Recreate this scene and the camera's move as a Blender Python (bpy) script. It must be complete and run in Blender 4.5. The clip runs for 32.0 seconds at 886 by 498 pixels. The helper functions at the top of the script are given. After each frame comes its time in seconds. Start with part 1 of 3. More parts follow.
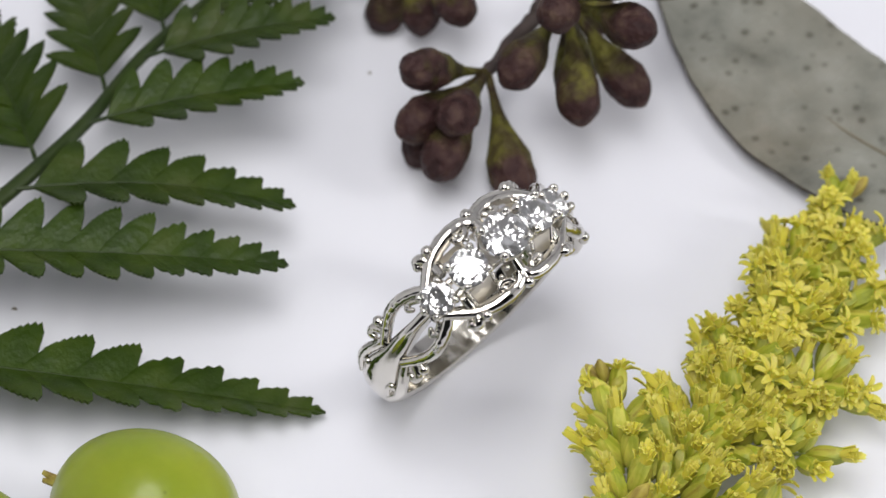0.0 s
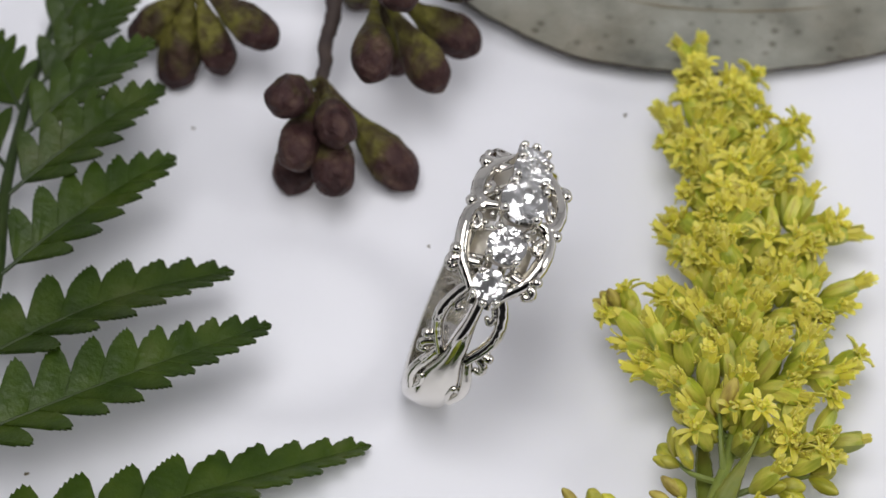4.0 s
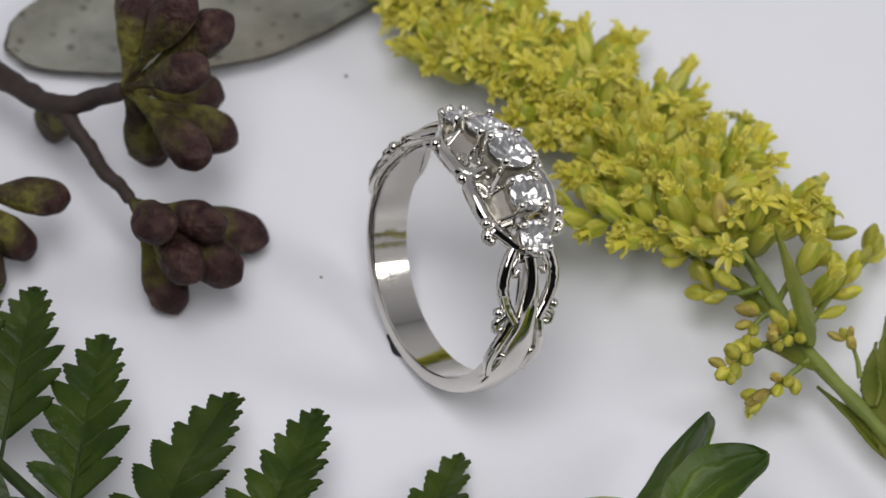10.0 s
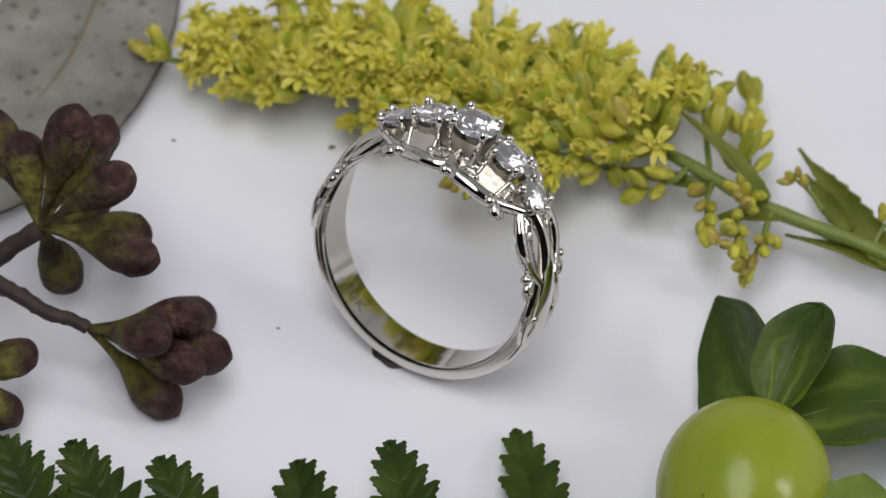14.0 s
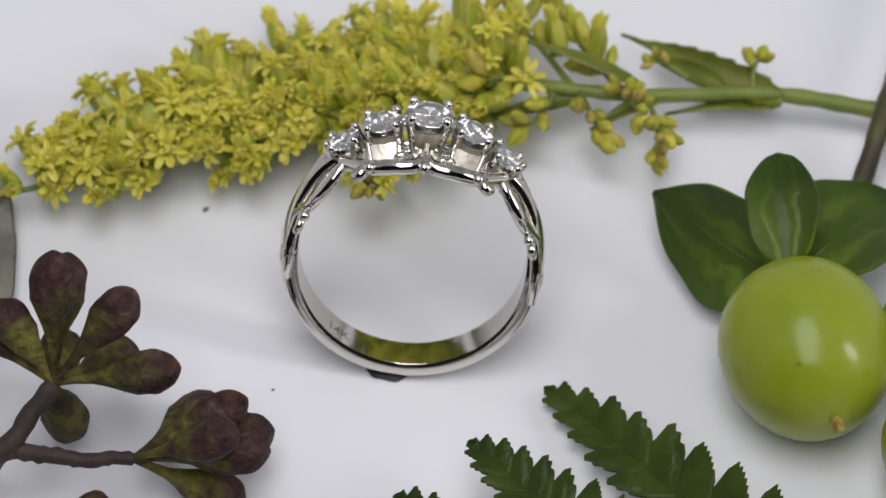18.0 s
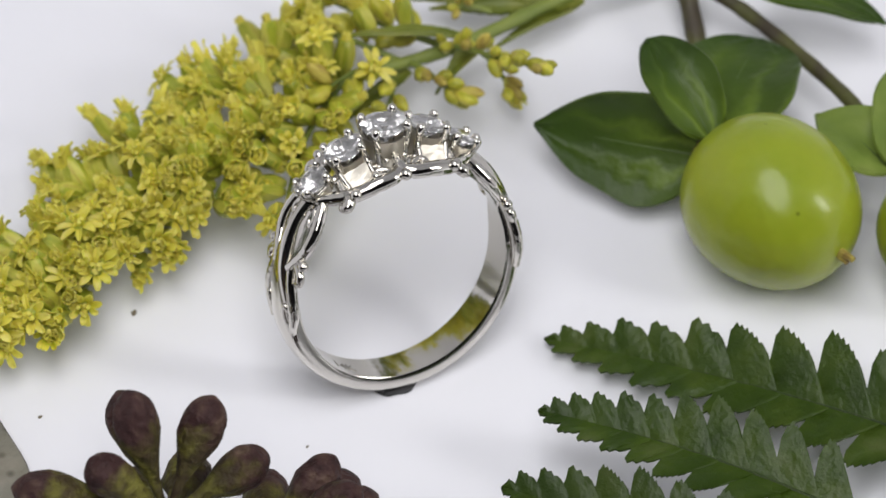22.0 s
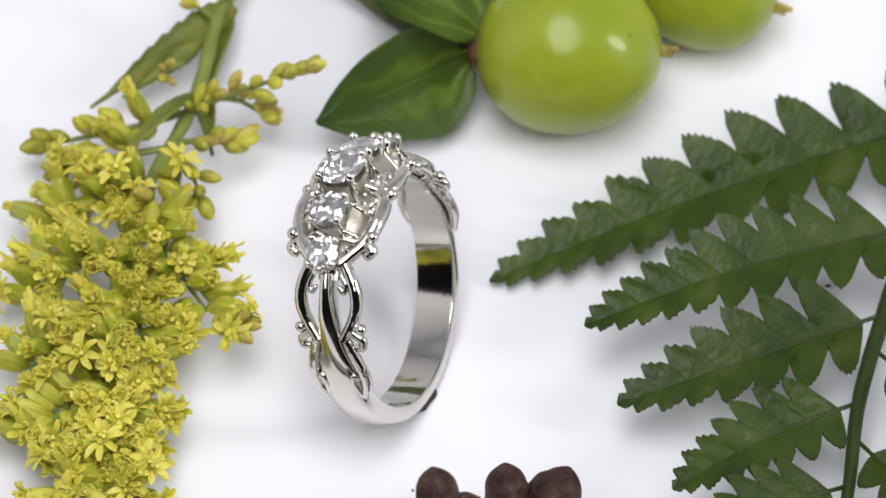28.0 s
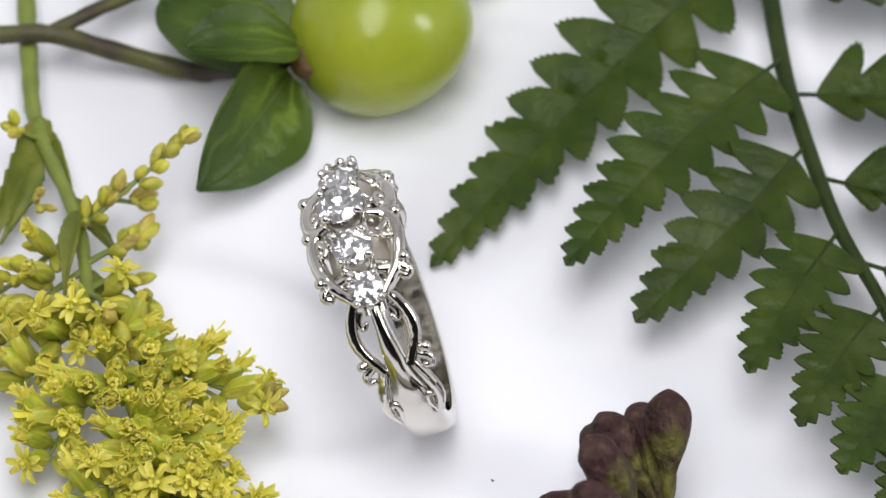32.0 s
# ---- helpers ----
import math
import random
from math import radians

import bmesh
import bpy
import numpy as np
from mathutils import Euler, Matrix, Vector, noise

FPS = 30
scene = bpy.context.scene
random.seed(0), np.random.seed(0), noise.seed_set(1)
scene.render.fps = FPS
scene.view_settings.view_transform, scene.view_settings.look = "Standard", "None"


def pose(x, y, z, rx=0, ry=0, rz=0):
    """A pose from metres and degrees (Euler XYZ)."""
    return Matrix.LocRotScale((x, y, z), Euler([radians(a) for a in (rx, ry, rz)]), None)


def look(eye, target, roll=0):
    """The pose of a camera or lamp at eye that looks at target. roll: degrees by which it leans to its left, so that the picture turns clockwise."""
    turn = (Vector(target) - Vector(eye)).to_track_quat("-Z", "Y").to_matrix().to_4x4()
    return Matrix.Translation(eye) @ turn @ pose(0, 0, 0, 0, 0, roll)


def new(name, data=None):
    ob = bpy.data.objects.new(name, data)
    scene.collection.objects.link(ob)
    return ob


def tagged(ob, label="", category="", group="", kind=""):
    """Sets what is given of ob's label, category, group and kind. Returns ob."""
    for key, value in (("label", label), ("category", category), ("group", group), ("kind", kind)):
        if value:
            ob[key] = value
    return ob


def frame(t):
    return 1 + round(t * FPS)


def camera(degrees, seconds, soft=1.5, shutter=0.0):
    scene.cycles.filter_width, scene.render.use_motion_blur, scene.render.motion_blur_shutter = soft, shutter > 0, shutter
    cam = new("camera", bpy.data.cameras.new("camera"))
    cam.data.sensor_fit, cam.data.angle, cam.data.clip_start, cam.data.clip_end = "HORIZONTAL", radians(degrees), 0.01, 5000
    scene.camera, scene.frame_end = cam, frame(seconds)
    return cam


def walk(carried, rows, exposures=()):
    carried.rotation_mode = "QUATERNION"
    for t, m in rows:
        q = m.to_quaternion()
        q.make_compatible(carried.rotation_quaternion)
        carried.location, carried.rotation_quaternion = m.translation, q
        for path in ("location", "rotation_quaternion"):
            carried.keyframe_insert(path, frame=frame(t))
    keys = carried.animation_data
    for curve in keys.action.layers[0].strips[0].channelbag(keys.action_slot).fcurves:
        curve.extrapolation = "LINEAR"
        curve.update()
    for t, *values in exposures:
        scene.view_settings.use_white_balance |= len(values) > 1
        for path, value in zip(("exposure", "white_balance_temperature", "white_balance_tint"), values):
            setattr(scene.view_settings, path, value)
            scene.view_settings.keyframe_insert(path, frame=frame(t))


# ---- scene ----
# The camera stands still; a turntable carries the whole display past it, more than half a turn in all.
cam = camera(5.984, 32.0, soft=1.6)
cam.data.dof.use_dof, cam.data.dof.focus_distance, cam.data.dof.aperture_fstop = True, 0.666, 46
EYE = (0.0, -0.42402, 0.53235)
AIM = Matrix.Rotation(radians(-0.138), 4, "Z") @ Matrix.Rotation(radians(90 - 50.659), 4, "X") @ Matrix.Rotation(radians(1.708), 4, "Z")
STAND = Matrix.Translation(EYE) @ AIM
EXPOSURES = [(0, 0.27), (2, 0.25), (5, 0.08), (8, -0.02), (12, -0.15), (17, -0.07), (19, -0.05), (22, 0.19), (25, 0.43), (28, 0.49), (30, 0.54), (32, 0.50)]
walk(cam, [(0, STAND), (32, STAND)], EXPOSURES)

# ---- light: a white light tent, open towards the camera, with a wide soft box overhead and a narrow one at its side ----
world = bpy.data.worlds.new("room_air")
scene.world = world
world.use_nodes = True
world.node_tree.nodes["Background"].inputs[0].default_value = (0.9, 0.93, 1.0, 1)
world.node_tree.nodes["Background"].inputs[1].default_value = 0.12


def softbox(name, where, target, size, watts, colour):
    data = bpy.data.lights.new(name, "AREA")
    data.shape, data.size, data.size_y, data.energy, data.color = "ELLIPSE", size[0], size[1], watts, colour
    ob = new(name, data)
    ob.matrix_world = look(where, target)
    return ob


softbox("softbox_over", (-0.04, -0.34, 0.85), (-0.039, -0.34, 0), (0.95, 0.50), 5.7, (1.0, 0.987, 0.995))
softbox("softbox_key", (0.60, -0.13, 0.38), (0.0, 0.0, 0.0), (0.14, 0.32), 1.2, (1.0, 0.985, 0.96))

# ---- materials ----


def mat(name):
    m = bpy.data.materials.new(name)
    m.use_nodes = True
    return m, m.node_tree.nodes, m.node_tree.links, m.node_tree.nodes["Principled BSDF"]


def noise_node(nodes, links, scale, detail=4, kind="Object"):
    co = nodes.new("ShaderNodeTexCoord")
    nt = nodes.new("ShaderNodeTexNoise")
    nt.inputs["Scale"].default_value, nt.inputs["Detail"].default_value = scale, detail
    links.new(co.outputs[kind], nt.inputs["Vector"])
    return nt


def ramp(nodes, links, src, stops):
    r = nodes.new("ShaderNodeValToRGB")
    while len(r.color_ramp.elements) < len(stops):
        r.color_ramp.elements.new(0.5)
    for e, (p, c) in zip(r.color_ramp.elements, stops):
        e.position, e.color = p, (*c, 1)
    links.new(src, r.inputs[0])
    return r


def mix(nodes, links, fac, a, b, how="MIX"):
    n = nodes.new("ShaderNodeMix")
    n.data_type, n.blend_type = "RGBA", how
    for sock, v in ((n.inputs["Factor"], fac), (n.inputs[6], a), (n.inputs[7], b)):
        if isinstance(v, (int, float)):
            sock.default_value = v
        elif isinstance(v, tuple):
            sock.default_value = (*v, 1)
        else:
            links.new(v, sock)
    return n.outputs[2]


def bump(nodes, links, height, strength, dist, bsdf):
    b = nodes.new("ShaderNodeBump")
    b.inputs["Strength"].default_value, b.inputs["Distance"].default_value = strength, dist
    links.new(height, b.inputs["Height"])
    links.new(b.outputs[0], bsdf.inputs["Normal"])


def plain(name, stops, scale, rough=0.5, bump_amount=0.3, fine=4000, metal=0.0, sss=0.0, jitter=0.0, coat=0.0, spec=0.5, relief=0.00015, stretch=1.0):
    """A mottled surface: colour stops over noise of that scale (per metre), fine relief, a little change of tone from piece to piece."""
    m, nodes, links, b = mat(name)
    n1 = noise_node(nodes, links, scale)
    if stretch != 1.0:
        mp = nodes.new("ShaderNodeMapping")
        mp.inputs["Scale"].default_value = (1, 1, stretch)
        links.new(n1.inputs["Vector"].links[0].from_socket, mp.inputs["Vector"])
        links.new(mp.outputs[0], n1.inputs["Vector"])
    r = ramp(nodes, links, n1.outputs["Fac"], stops)
    col = r.outputs[0]
    if jitter:
        info = nodes.new("ShaderNodeObjectInfo")
        hsv = nodes.new("ShaderNodeHueSaturation")
        mp = nodes.new("ShaderNodeMapRange")
        mp.inputs["To Min"].default_value, mp.inputs["To Max"].default_value = 1 - jitter, 1 + jitter
        links.new(info.outputs["Random"], mp.inputs["Value"])
        links.new(mp.outputs[0], hsv.inputs["Value"])
        links.new(col, hsv.inputs["Color"])
        col = hsv.outputs[0]
    links.new(col, b.inputs["Base Color"])
    b.inputs["Roughness"].default_value, b.inputs["Metallic"].default_value = rough, metal
    b.inputs["Specular IOR Level"].default_value = spec
    if sss:
        b.inputs["Subsurface Weight"].default_value = sss
        b.inputs["Subsurface Radius"].default_value = (0.6, 1.0, 0.25)
        b.inputs["Subsurface Scale"].default_value = 0.0012
    if coat:
        b.inputs["Coat Weight"].default_value, b.inputs["Coat Roughness"].default_value = coat, 0.17
    n2 = noise_node(nodes, links, fine, 3)
    bump(nodes, links, n2.outputs["Fac"], bump_amount, relief, b)
    return m


TABLE = plain("white_acrylic", [(0.35, (0.79, 0.795, 0.848)), (0.65, (0.82, 0.825, 0.873))], 30, 0.42, 0.04, 9000)
CLOTH = plain("tent_cloth", [(0.35, (0.78, 0.78, 0.79)), (0.65, (0.82, 0.82, 0.83))], 12, 0.9, 0.2, 1500)
PAINT = plain("grey_paint", [(0.3, (0.022, 0.022, 0.023)), (0.7, (0.032, 0.032, 0.034))], 4, 0.8, 0.1, 300)
PUTTY = plain("dark_putty", [(0.3, (0.012, 0.012, 0.014)), (0.7, (0.03, 0.03, 0.034))], 900, 0.55, 0.5)
FERN = plain("fern_green", [(0.25, (0.014, 0.030, 0.002)), (0.45, (0.024, 0.047, 0.003)), (0.60, (0.036, 0.061, 0.005)), (0.73, (0.058, 0.078, 0.018))], 240, 0.40, 0.45, 1400, spec=0.24, jitter=0.18, relief=0.0003)
FERN_RIB = plain("fern_rib", [(0.3, (0.016, 0.032, 0.005)), (0.7, (0.032, 0.050, 0.010))], 400, 0.45, 0.3, spec=0.25)
POD = plain("pod_skin", [(0.34, (0.040, 0.026, 0.014)), (0.46, (0.068, 0.056, 0.018)), (0.57, (0.130, 0.122, 0.024)), (0.66, (0.085, 0.074, 0.018)), (0.75, (0.036, 0.022, 0.014))], 420, 0.6, 1.0, 1100, jitter=0.25, spec=0.2, relief=0.0007)
_n, _l = POD.node_tree.nodes, POD.node_tree.links
_b = _n["Principled BSDF"]
_a = _n.new("ShaderNodeAttribute")
_a.attribute_name = "along"
_w = noise_node(_n, _l, 300, 4)
_m = _n.new("ShaderNodeMath")
_m.operation = "MULTIPLY_ADD"
_l.new(_w.outputs["Fac"], _m.inputs[0])
_m.inputs[1].default_value = 0.75
_l.new(_a.outputs["Fac"], _m.inputs[2])
_f = _n.new("ShaderNodeMapRange")
_l.new(_m.outputs[0], _f.inputs["Value"])
_f.inputs["From Min"].default_value, _f.inputs["From Max"].default_value = 0.96, 1.12
_k = noise_node(_n, _l, 700, 4)
_c = ramp(_n, _l, _k.outputs["Fac"], [(0.3, (0.026, 0.011, 0.011)), (0.5, (0.046, 0.021, 0.020)), (0.62, (0.066, 0.035, 0.029)), (0.75, (0.11, 0.07, 0.05))])
_l.new(mix(_n, _l, _f.outputs[0], _b.inputs["Base Color"].links[0].from_socket, _c.outputs[0]), _b.inputs["Base Color"])
TWIG = plain("twig_bark", [(0.3, (0.020, 0.012, 0.011)), (0.7, (0.052, 0.034, 0.028))], 500, 0.7, 0.6, 3000)
GREY_LEAF = plain("grey_leaf", [(0.25, (0.145, 0.148, 0.125)), (0.42, (0.22, 0.222, 0.188)), (0.6, (0.26, 0.26, 0.222)), (0.78, (0.33, 0.325, 0.285))], 260, 0.62, 0.8, 1500, relief=0.0003)
_n, _l = GREY_LEAF.node_tree.nodes, GREY_LEAF.node_tree.links
_v = _n.new("ShaderNodeTexVoronoi")
_v.inputs["Scale"].default_value = 620
_l.new(_n.new("ShaderNodeTexCoord").outputs["Object"], _v.inputs["Vector"])
_r = ramp(_n, _l, _v.outputs["Distance"], [(0.08, (0.42, 0.40, 0.36)), (0.3, (1, 1, 1))])
_p = noise_node(_n, _l, 70, 5)
_q = ramp(_n, _l, _p.outputs["Fac"], [(0.45, (1, 1, 1)), (0.7, (0.68, 0.63, 0.56))])
_b = _n["Principled BSDF"]
_c = _b.inputs["Base Color"].links[0].from_socket
_c = mix(_n, _l, 1.0, _c, _r.outputs[0], "MULTIPLY")
_l.new(mix(_n, _l, 1.0, _c, _q.outputs[0], "MULTIPLY"), _b.inputs["Base Color"])
BERRY = plain("berry_skin", [(0.3, (0.22, 0.285, 0.012)), (0.7, (0.315, 0.365, 0.03))], 90, 0.38, 0.5, 170, sss=0.25, coat=0.42, spec=0.2, relief=0.0009)
_n, _l = BERRY.node_tree.nodes, BERRY.node_tree.links
_v = _n.new("ShaderNodeTexVoronoi")
_v.inputs["Scale"].default_value = 330
_l.new(_n.new("ShaderNodeTexCoord").outputs["Object"], _v.inputs["Vector"])
_r = ramp(_n, _l, _v.outputs["Distance"], [(0.03, (0.45, 0.40, 0.30)), (0.09, (1, 1, 1))])
_b = _n["Principled BSDF"]
_l.new(mix(_n, _l, 1.0, _b.inputs["Base Color"].links[0].from_socket, _r.outputs[0], "MULTIPLY"), _b.inputs["Base Color"])
LEAF_RIB = plain("leaf_rib", [(0.3, (0.15, 0.125, 0.085)), (0.7, (0.20, 0.18, 0.125))], 300, 0.6, 0.4)
RECEPTACLE = plain("receptacle", [(0.3, (0.09, 0.035, 0.02)), (0.7, (0.17, 0.11, 0.035))], 700, 0.55, 0.5)
SEPAL = plain("sepal_green", [(0.25, (0.018, 0.040, 0.005)), (0.55, (0.031, 0.062, 0.007)), (0.85, (0.058, 0.096, 0.012))], 220, 0.40, 0.5, 1500, spec=0.22)
_n, _l = SEPAL.node_tree.nodes, SEPAL.node_tree.links
_b = _n["Principled BSDF"]
_a, _c = _n.new("ShaderNodeAttribute"), _n.new("ShaderNodeAttribute")
_a.attribute_name, _c.attribute_name = "along", "across"


def calc(how, *args):
    m = _n.new("ShaderNodeMath")
    m.operation = how
    for sock, v in zip(m.inputs, args):
        if isinstance(v, (int, float)):
            sock.default_value = v
        else:
            _l.new(v, sock)
    return m.outputs[0]


# paler veins that spread from the foot of the leaf
_w = noise_node(_n, _l, 300, 3)
_x = calc("ADD", calc("MULTIPLY", _c.outputs["Fac"], 8.0), calc("MULTIPLY", _w.outputs["Fac"], 7.0))
_y = calc("POWER", calc("MULTIPLY_ADD", calc("COSINE", _x), 0.5, 0.5), 4.0)
_z = calc("POWER", calc("SUBTRACT", 1.0, _a.outputs["Fac"]), 1.6)
_f = calc("MULTIPLY", _z, calc("MULTIPLY_ADD", _y, 0.55, 0.28))
_l.new(mix(_n, _l, _f, _b.inputs["Base Color"].links[0].from_socket, (0.17, 0.25, 0.03)), _b.inputs["Base Color"])
_k = noise_node(_n, _l, 500, 4)
bump(_n, _l, calc("MULTIPLY_ADD", _y, 0.5, _k.outputs["Fac"]), 0.5, 0.0004, _b)
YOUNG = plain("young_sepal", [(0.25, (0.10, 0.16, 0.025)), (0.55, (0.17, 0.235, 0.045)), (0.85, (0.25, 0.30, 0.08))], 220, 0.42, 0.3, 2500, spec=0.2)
VEIN = plain("pale_vein", [(0.3, (0.05, 0.09, 0.016)), (0.7, (0.085, 0.13, 0.028))], 300, 0.5, 0.3)
STALK = plain("stalk", [(0.36, (0.085, 0.090, 0.020)), (0.48, (0.045, 0.034, 0.018)), (0.62, (0.028, 0.018, 0.013))], 130, 0.55, 0.4)
GOLD_STEM = plain("goldenrod_stem", [(0.3, (0.13, 0.18, 0.03)), (0.7, (0.22, 0.26, 0.05))], 300, 0.5, 0.4)
GOLD_LEAF = plain("goldenrod_leaf", [(0.3, (0.09, 0.12, 0.014)), (0.55, (0.14, 0.165, 0.022)), (0.75, (0.20, 0.20, 0.035))], 350, 0.45, 0.5, 1500, spec=0.35)
GOLD_GREEN = plain("bud_green", [(0.32, (0.20, 0.25, 0.014)), (0.48, (0.34, 0.365, 0.028)), (0.62, (0.49, 0.47, 0.07)), (0.72, (0.35, 0.28, 0.04))], 1500, 0.5, 0.3, sss=0.15, jitter=0.2, stretch=0.16)
GOLD_YELLOW = plain("petal_yellow", [(0.3, (0.60, 0.54, 0.038)), (0.5, (0.67, 0.62, 0.08)), (0.7, (0.74, 0.70, 0.17))], 500, 0.5, 0.3, sss=0.35, jitter=0.12)
BUD = plain("bud_skin", [(0.32, (0.25, 0.26, 0.016)), (0.5, (0.42, 0.40, 0.033)), (0.64, (0.53, 0.48, 0.075)), (0.74, (0.26, 0.17, 0.028))], 1300, 0.5, 0.4, 2500, sss=0.12, jitter=0.25, stretch=0.3)
HUSK = plain("brown_husk", [(0.3, (0.22, 0.14, 0.03)), (0.5, (0.42, 0.34, 0.06)), (0.7, (0.54, 0.47, 0.10))], 1300, 0.6, 0.5, jitter=0.2, stretch=0.3)
GOLD = plain("white_gold", [(0.3, (0.64, 0.615, 0.565)), (0.7, (0.70, 0.675, 0.625))], 150, 0.09, 0.05, 1800, metal=1.0)
# Rough cast gold; its darker, warmer tint imitates light bounced within the gallery.
CAST_BOUNCE = plain("cast_gold_bounce_tint", [(0.3, (0.58, 0.545, 0.475)), (0.7, (0.66, 0.625, 0.55))], 300, 0.4, 0.6, 700, metal=1.0, relief=0.00022)
STAMP = plain("stamped_gold", [(0.3, (0.30, 0.285, 0.26)), (0.7, (0.36, 0.345, 0.32))], 900, 0.5, 0.2, metal=1.0)
GEM, _n, _l, _b = mat("clear_gem")
_b.inputs["Base Color"].default_value = (1, 1, 1, 1)
_b.inputs["Roughness"].default_value, _b.inputs["IOR"].default_value, _b.inputs["Transmission Weight"].default_value = 0.0, 2.38, 0.90

# ---- mesh tools; all lengths below are in millimetres ----
MM = 0.001


class Shape:
    def __init__(self):
        self.v, self.f = [], []

    def add(self, verts, faces):
        k = len(self.v)
        self.v += [tuple(p) for p in verts]
        self.f += [tuple(i + k for i in q) for q in faces]
        return self

    def rings(self, rings, closed=False, caps=True):
        n = len(rings[0])
        faces = []
        m = len(rings)
        for i in range(m if closed else m - 1):
            a, b = i * n, (i + 1) % m * n
            faces += [(a + j, a + (j + 1) % n, b + (j + 1) % n, b + j) for j in range(n)]
        if caps and not closed:
            faces += [tuple(range(n))[::-1], tuple(range((m - 1) * n, m * n))]
        return self.add([p for r in rings for p in r], faces)

    def tube(self, pts, radii, n=8, flat=1.0):
        pts = [Vector(p) for p in pts]
        radii = radii if isinstance(radii, (list, tuple)) else [radii] * len(pts)
        side, out = None, []
        for i, p in enumerate(pts):
            d = (pts[min(i + 1, len(pts) - 1)] - pts[max(i - 1, 0)]).normalized()
            if side is None:
                side = d.orthogonal().normalized()
            side = (side - d * side.dot(d)).normalized()
            up = d.cross(side)
            out.append([p + (side * math.cos(a) + up * flat * math.sin(a)) * radii[i] for a in (2 * math.pi * j / n for j in range(n))])
        return self.rings(out)

    def lathe(self, base, tip, profile, n=14, ribs=0.0, count=4, turn=0.0, rough=0.0):
        """Round body from base to tip; profile: (share of the way, radius)."""
        base, tip = Vector(base), Vector(tip)
        d = (tip - base).normalized()
        s = d.orthogonal().normalized()
        u = d.cross(s)
        out = []
        for h, r in profile:
            c = base.lerp(tip, h)
            out.append([c + (s * math.cos(a) + u * math.sin(a)) * r * (1 + ribs * math.cos(count * (a + turn)) + rough * noise.noise(c * 0.9 + (s * math.cos(a) + u * math.sin(a)) * 1.6)) for a in (2 * math.pi * j / n for j in range(n))])
        return self.rings(out)

    def sheet(self, rows, thick):
        """A shell of that thickness round a grid of points."""
        ny, nx = len(rows), len(rows[0])
        P = [[Vector(p) for p in r] for r in rows]
        N = []
        for i in range(ny):
            for j in range(nx):
                a = P[min(i + 1, ny - 1)][j] - P[max(i - 1, 0)][j]
                b = P[i][min(j + 1, nx - 1)] - P[i][max(j - 1, 0)]
                n = a.cross(b)
                N.append(n.normalized() if n.length > 1e-9 else Vector((0, 0, 1)))
        flat = [p for r in P for p in r]
        top = [p + n * thick / 2 for p, n in zip(flat, N)]
        low = [p - n * thick / 2 for p, n in zip(flat, N)]
        k = ny * nx
        faces = []
        for i in range(ny - 1):
            for j in range(nx - 1):
                a = i * nx + j
                faces.append((a, a + nx, a + nx + 1, a + 1))
                faces.append((k + a, k + a + 1, k + a + nx + 1, k + a + nx))
        edge = [j for j in range(nx)] + [i * nx + nx - 1 for i in range(1, ny)] + [(ny - 1) * nx + j for j in range(nx - 2, -1, -1)] + [i * nx for i in range(ny - 2, 0, -1)]
        for a, b in zip(edge, edge[1:] + edge[:1]):
            faces.append((a, b, k + b, k + a))
        return self.add(top + low, faces)

    def mesh(self, name, smooth=True):
        me = bpy.data.meshes.new(name)
        me.from_pydata([(x * MM, y * MM, z * MM) for x, y, z in self.v], [], self.f)
        me.validate()
        if smooth:
            me.polygons.foreach_set("use_smooth", [True] * len(me.polygons))
            me.set_sharp_from_angle(angle=radians(48))
        me.update()
        return me


def part(name, shape, material, parent=None, label="", smooth=True):
    me = shape if isinstance(shape, bpy.types.Mesh) else shape.mesh(name, smooth)
    if material and not me.materials:
        me.materials.append(material)
    ob = new(name, me)
    ob.parent = parent
    return tagged(ob, label) if label else ob


def thing(name, label, category, group="", kind=""):
    return tagged(new(name), label, category, group, kind)


def curve(pts, n):
    """n points on a smooth line through pts."""
    pts = [Vector(p) for p in pts]
    q = [pts[0] * 2 - pts[1]] + pts + [pts[-1] * 2 - pts[-2]]
    out = []
    for i in range(n):
        s = i / (n - 1) * (len(pts) - 1)
        k = min(int(s), len(pts) - 2)
        u = s - k
        a, b, c, d = q[k:k + 4]
        out.append(0.5 * (2 * b + (c - a) * u + (2 * a - 5 * b + 4 * c - d) * u * u + (3 * b - a - 3 * c + d) * u ** 3))
    return out


rnd = random.Random(7)

# ---- the table and the closed room ----


def disc(radius, low, high, bevel=1.0):
    d = Shape()
    d.rings([[(r * math.cos(a), r * math.sin(a), z) for a in (2 * math.pi * j / 96 for j in range(96))] for r, z in ((radius, low), (radius, high - bevel), (radius - bevel, high))])
    return d


tagged(part("ground", disc(900, -40, -14), TABLE, smooth=False), "smooth white table top under the turntable", "table top", kind="structure")
platter = tagged(part("turntable", disc(260, -14, 0), TABLE, smooth=False), "round white acrylic turntable that carries the display", "turntable", kind="structure")


def slab(name, x0, x1, y0, y1, z0, z1, label):
    s = Shape()
    s.rings([[(x0, y0, z), (x1, y0, z), (x1, y1, z), (x0, y1, z)] for z in (z0, z1)])
    tagged(part(name, s, PAINT, smooth=False), label, "wall", kind="structure")


